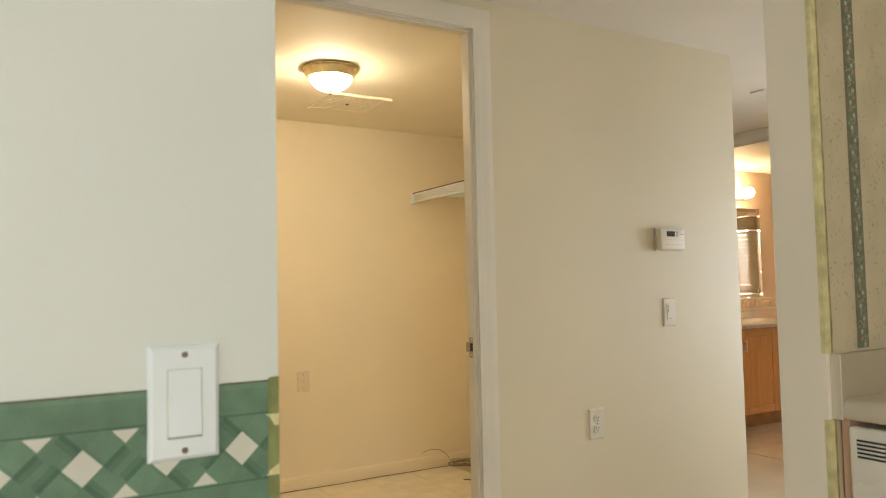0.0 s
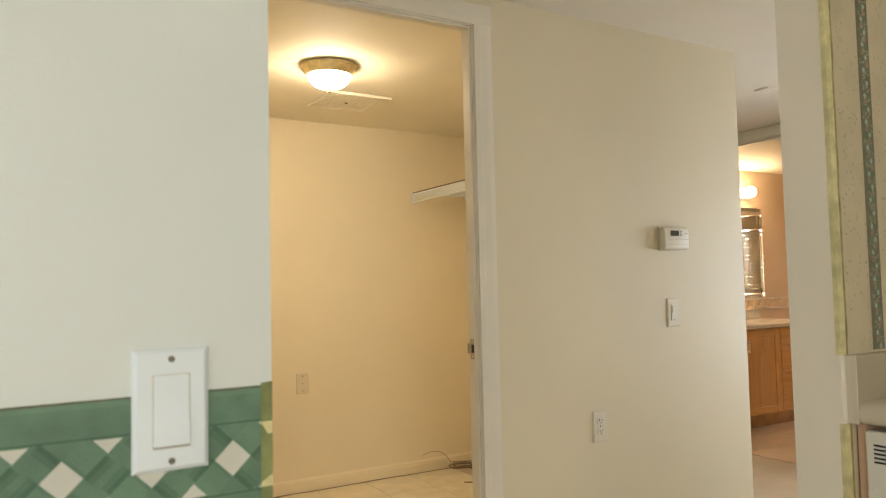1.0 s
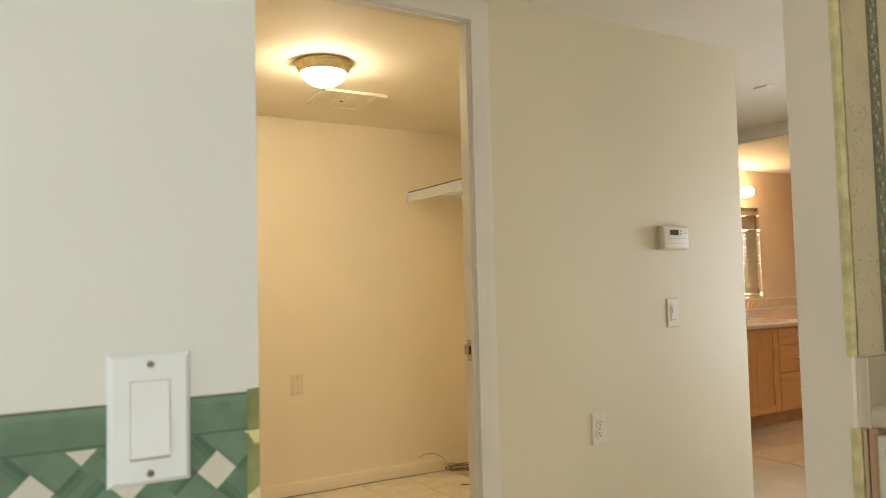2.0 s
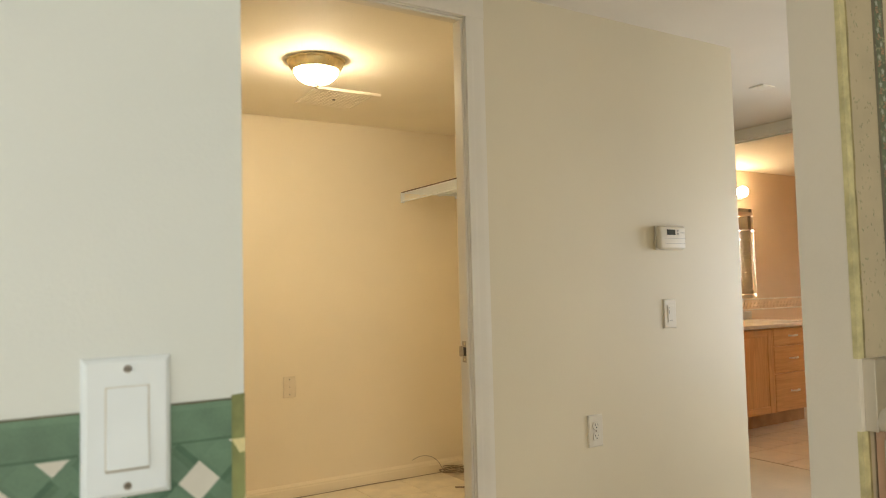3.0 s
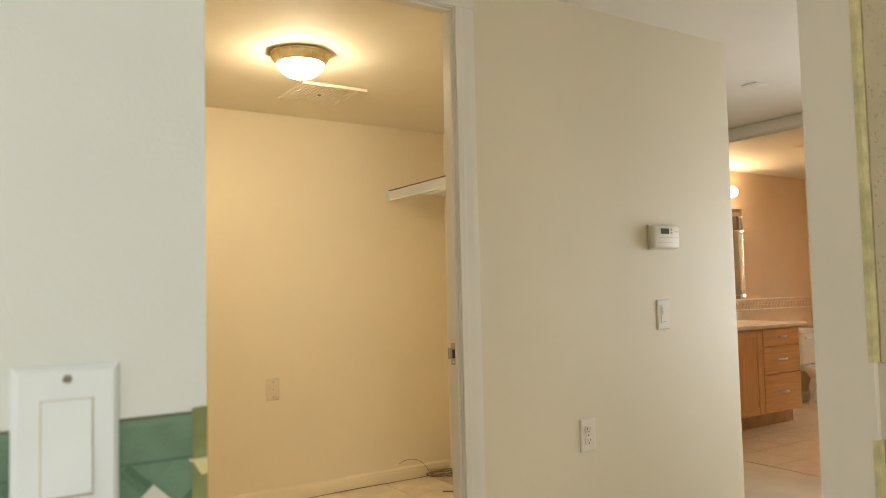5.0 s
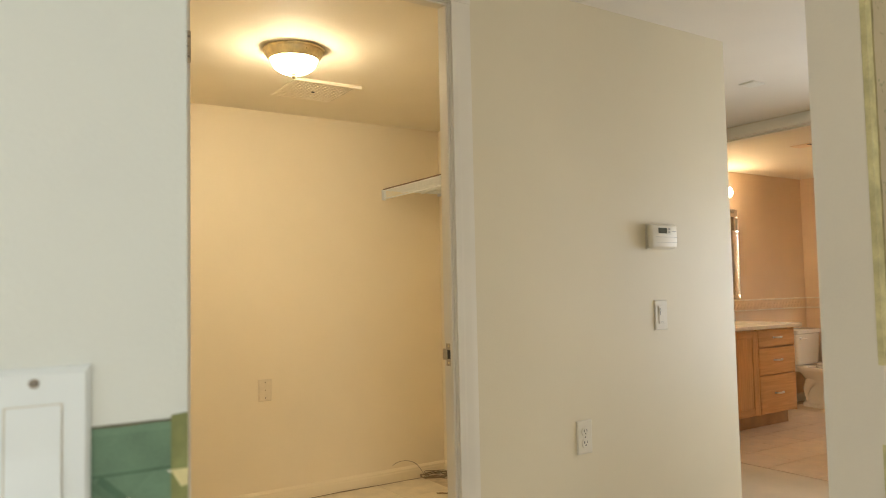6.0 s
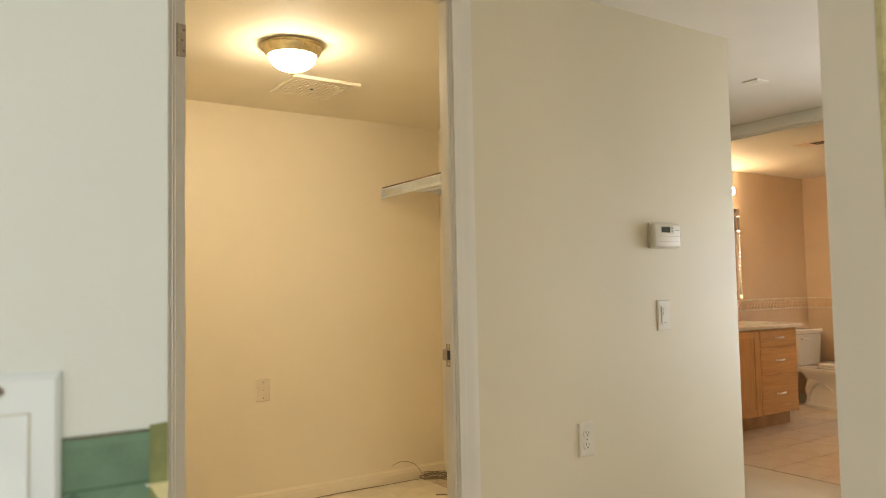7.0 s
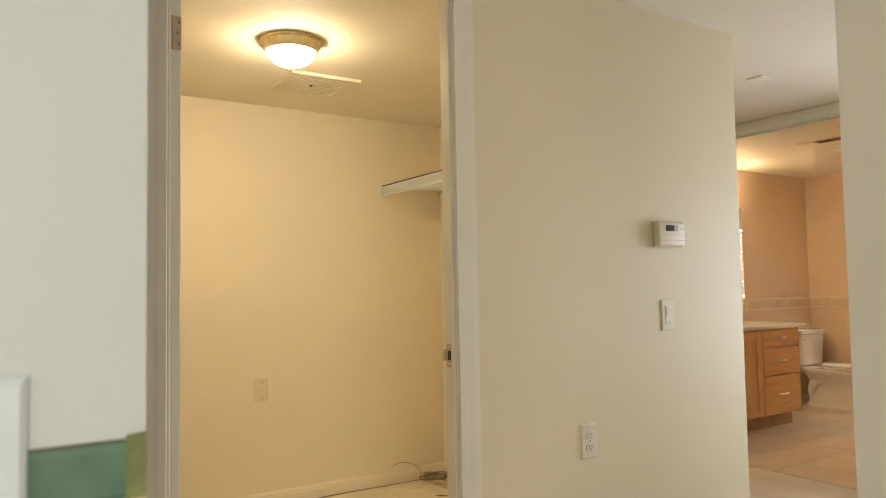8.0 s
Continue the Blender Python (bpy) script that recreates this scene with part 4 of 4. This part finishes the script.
for pts_ in ([(0.2285, 1.0275), (0.241, 1.0275), (0.241, 1.015), (0.236, 1.0145)], [(0.229, 0.966), (0.241, 0.974), (0.241, 0.9615), (0.229, 0.9615)]):
    patch("yellowed_diamond", pts_, KY0 - 0.0019, M_YELLOW, border)

paper = thing("wallpaper", (1.6, KY0, 1.5), "beige wallpaper with small leaf print and a floral stripe", "wallpaper")
part("paper_sheet", box(nb(), KXR, 2.6, KY0 - 0.0008, KY0, 1.026, CEIL - 0.001), M_PAPER, paper)
part("paper_sheet", box(nb(), KXR, 1.36, KY0 - 0.0008, KY0, 0.0, 0.907), M_PAPER, paper)
for z0, z1 in ((1.026, CEIL - 0.002), (0.0, 0.907)):
    part("glue_wrap", box(nb(), KXR - 0.0009, KXR, KY0 - 0.0008, KY0 + 0.0075, z0, z1, 0.0003, 1), M_YELLOW, paper, "yellowed film wrapped round the corner")
    bm = nb()
    n = 60
    xs = [KXR + 0.0165 + 0.0016 * noise.noise((i * 0.37, 1.3, z0)) for i in range(n + 1)]
    for i in range(n):
        a, b = z0 + (z1 - z0) * i / n, z0 + (z1 - z0) * (i + 1) / n
        sheet(bm, [(KXR - 0.0005, a), (xs[i], a), (xs[i + 1], b), (KXR - 0.0005, b)], KY0 - 0.0012)
    part("yellowed_edge", bm, M_YELLOW, paper, "yellowed glue film on the edge")
    bm = nb()
    for i in range(n):
        a, b = z0 + (z1 - z0) * i / n, z0 + (z1 - z0) * (i + 1) / n
        w0, w1 = (0.0055 + 0.0016 * noise.noise((k * 0.61, 4.2, z0)) for k in (i, i + 1))
        sheet(bm, [(xs[i], a), (xs[i] + w0, a), (xs[i + 1] + w1, b), (xs[i + 1], b)], KY0 - 0.0012)
    part("glue_line", bm, M_OCHRE, paper)
STR0, STR1 = 1.362, 1.4
bm = nb()
sheet(bm, [(STR0, 1.03), (STR1, 1.03), (STR1, CEIL - 0.002), (STR0, CEIL - 0.002)], KY0 - 0.0012)
part("stripe", bm, M_STRIP, paper, "dark green floral stripe")
bm = nb()
for a, b in ((STR0, STR0 + 0.008), (STR1 - 0.004, STR1)):
    sheet(bm, [(a, 1.03), (b, 1.03), (b, CEIL - 0.002), (a, CEIL - 0.002)], KY0 - 0.0014)
part("stripe_edge", bm, M_STRIP_EDGE, paper)
rng = random.Random(11)
petals, corals, sprigs = nb(), nb(), nb()
z, side = 1.036, 1
while z < 1.95:
    cx = (STR0 + STR1) / 2 + 0.002 + side * 0.0045
    pts_ = []
    ph = rng.random()
    for i in range(10):
        r = 0.0068 if i % 2 == 0 else 0.0036
        a = ph + i * math.pi / 5
        pts_.append((cx + r * math.cos(a) * 0.9, z + r * math.sin(a)))
    sheet(petals, pts_, KY0 - 0.0016)
    for k in range(3):
        ax, az = cx - side * rng.uniform(0.006, 0.012), z + 0.012 + (k - 1) * 0.004
        t = rng.uniform(-0.5, 0.5)
        dx, dz = 0.0045 * math.cos(t), 0.0045 * math.sin(t)
        sheet(corals, [(ax - dx, az - dz - 0.0012), (ax + dx, az + dz - 0.0008), (ax + dx, az + dz + 0.0014), (ax - dx, az - dz + 0.001)], KY0 - 0.0018 - 0.00001 * k)
    for k in range(6):
        ax, az = cx + rng.uniform(-0.012, 0.012), z + rng.uniform(0.006, 0.02)
        t = rng.uniform(0, 6.28)
        dx, dz = 0.004 * math.cos(t), 0.004 * math.sin(t)
        sheet(sprigs, [(ax - dx, az - dz), (ax - dz * 0.35, az + dx * 0.35), (ax + dx, az + dz), (ax + dz * 0.35, az - dx * 0.35)], KY0 - 0.0017 - 0.00001 * k)
    z += 0.0245
    side = -side
tagged(part("stripe_flowers", petals, M_PETAL, paper), kind="stuff")
tagged(part("stripe_buds", corals, M_CORAL, paper), kind="stuff")
tagged(part("stripe_leaves", sprigs, M_LEAF_A, paper), kind="stuff")
la, lb = nb(), nb()
for i in range(640):
    x, z = rng.uniform(1.284, 1.6), rng.uniform(1.035, 1.9)
    if STR0 - 0.004 < x < STR1 + 0.004:
        continue
    for k in range(rng.choice((1, 1, 2))):
        t = rng.uniform(0.6, 2.6)
        l, w = rng.uniform(0.0022, 0.0046), rng.uniform(0.0009, 0.0018)
        ax, az = x + rng.uniform(-0.004, 0.004), z + rng.uniform(-0.004, 0.004)
        dx, dz = math.cos(t), math.sin(t)
        sheet(la if rng.random() < 0.6 else lb, [(ax - dx * l, az - dz * l), (ax - dz * w, az + dx * w), (ax + dx * l, az + dz * l), (ax + dz * w, az - dx * w)],
              KY0 - 0.0013 - 0.0000015 * (2 * i + k))
tagged(part("sage_leaves", la, M_LEAF_A, paper), kind="stuff")
tagged(part("brown_leaves", lb, M_LEAF_B, paper), kind="stuff")


# ---- tiles ----
def piece_mesh(name, sx, sy, sz, bev, material):
    bm = nb()
    box(bm, -sx / 2, sx / 2, -sy / 2, sy / 2, -sz, 0)
    es = [e for e in bm.edges if all(v.co.z > -1e-6 for v in e.verts)]
    bmesh.ops.bevel(bm, geom=es, offset=bev, segments=1, affect="EDGES")
    me = bpy.data.meshes.new(name)
    bm.to_mesh(me)
    bm.free()
    me.materials.append(material)
    return me


def lay(parent, me, x, y, z=0.0, rx=0.0, rz=0.0):
    ob = new(me.name, me)
    ob.parent = parent
    ob.matrix_parent_inverse = parent.matrix_world.inverted()
    ob.matrix_basis = pose(x, y, z, rx, 0, rz)
    return ob


rng = random.Random(5)
T = 0.305
me = piece_mesh("tile", T - 0.004, T - 0.004, 0.0035, 0.001, M_TILE)
for i in range(9):
    for j in range(8):
        x, y = BX0 + 0.0235 + T * (i + 0.5), 2.09 + T * (j - 0.5) + 0.0
        if x + T / 2 < BATHX and y - T / 2 > 2.0 and y + T / 2 < BATHY:
            lay(floor_bath, me, x, y, 0.0002 * rng.random())
me = piece_mesh("floor_tile", T - 0.003, T - 0.003, 0.003, 0.0008, M_CTILE)
for i in range(7):
    for j in range(6):
        x, y = CX0 + 0.02 + T * (i + 0.5), CY - 0.02 - T * (j + 0.5)
        lay(floor_closet, me, x, y, 0.0002 * rng.random())

# moulded border tiles round the bathroom
listel = thing("tile_border", (6.0, BATHY, 0.95), "cream border of moulded tiles with a twisted leaf relief", "tile border")
bm = nb()
L = 0.2
box(bm, -L / 2 + 0.001, L / 2 - 0.001, -0.006, 0, -0.054, 0.054, 0.001, 1)
for z in (-0.047, 0.047):
    box(bm, -L / 2 + 0.001, L / 2 - 0.001, -0.0135, -0.006, z - 0.0065, z + 0.0065, 0.003, 2)
for k in range(4):
    cx = -L / 2 + L * (k + 0.5) / 4
    for s_ in (-1, 1):
        m = Matrix.Translation((cx + s_ * 0.007, -0.008, s_ * 0.013)) @ Euler((0, radians(-38), 0)).to_matrix().to_4x4()
        bmesh.ops.create_uvsphere(bm, u_segments=10, v_segments=6, radius=1, matrix=m @ Matrix.Diagonal((0.021, 0.006, 0.0075, 1)))
lme = bpy.data.meshes.new("border_tile")
bm.to_mesh(lme)
bm.free()
lme.materials.append(M_LISTEL)
lme.materials.append(M_LISTEL_RAIL)
for p in lme.polygons:
    p.material_index = 1 if abs(p.center.z) > 0.0395 and p.center.y < -0.0065 else 0
for i in range(7):
    lay(listel, lme, BATHX - L * (i + 0.5) - 0.012, BATHY, 0.948)
for i in range(4):
    lay(listel, lme, BATHX, BATHY - 0.012 - L * (i + 0.5), 0.948, 0, -90)
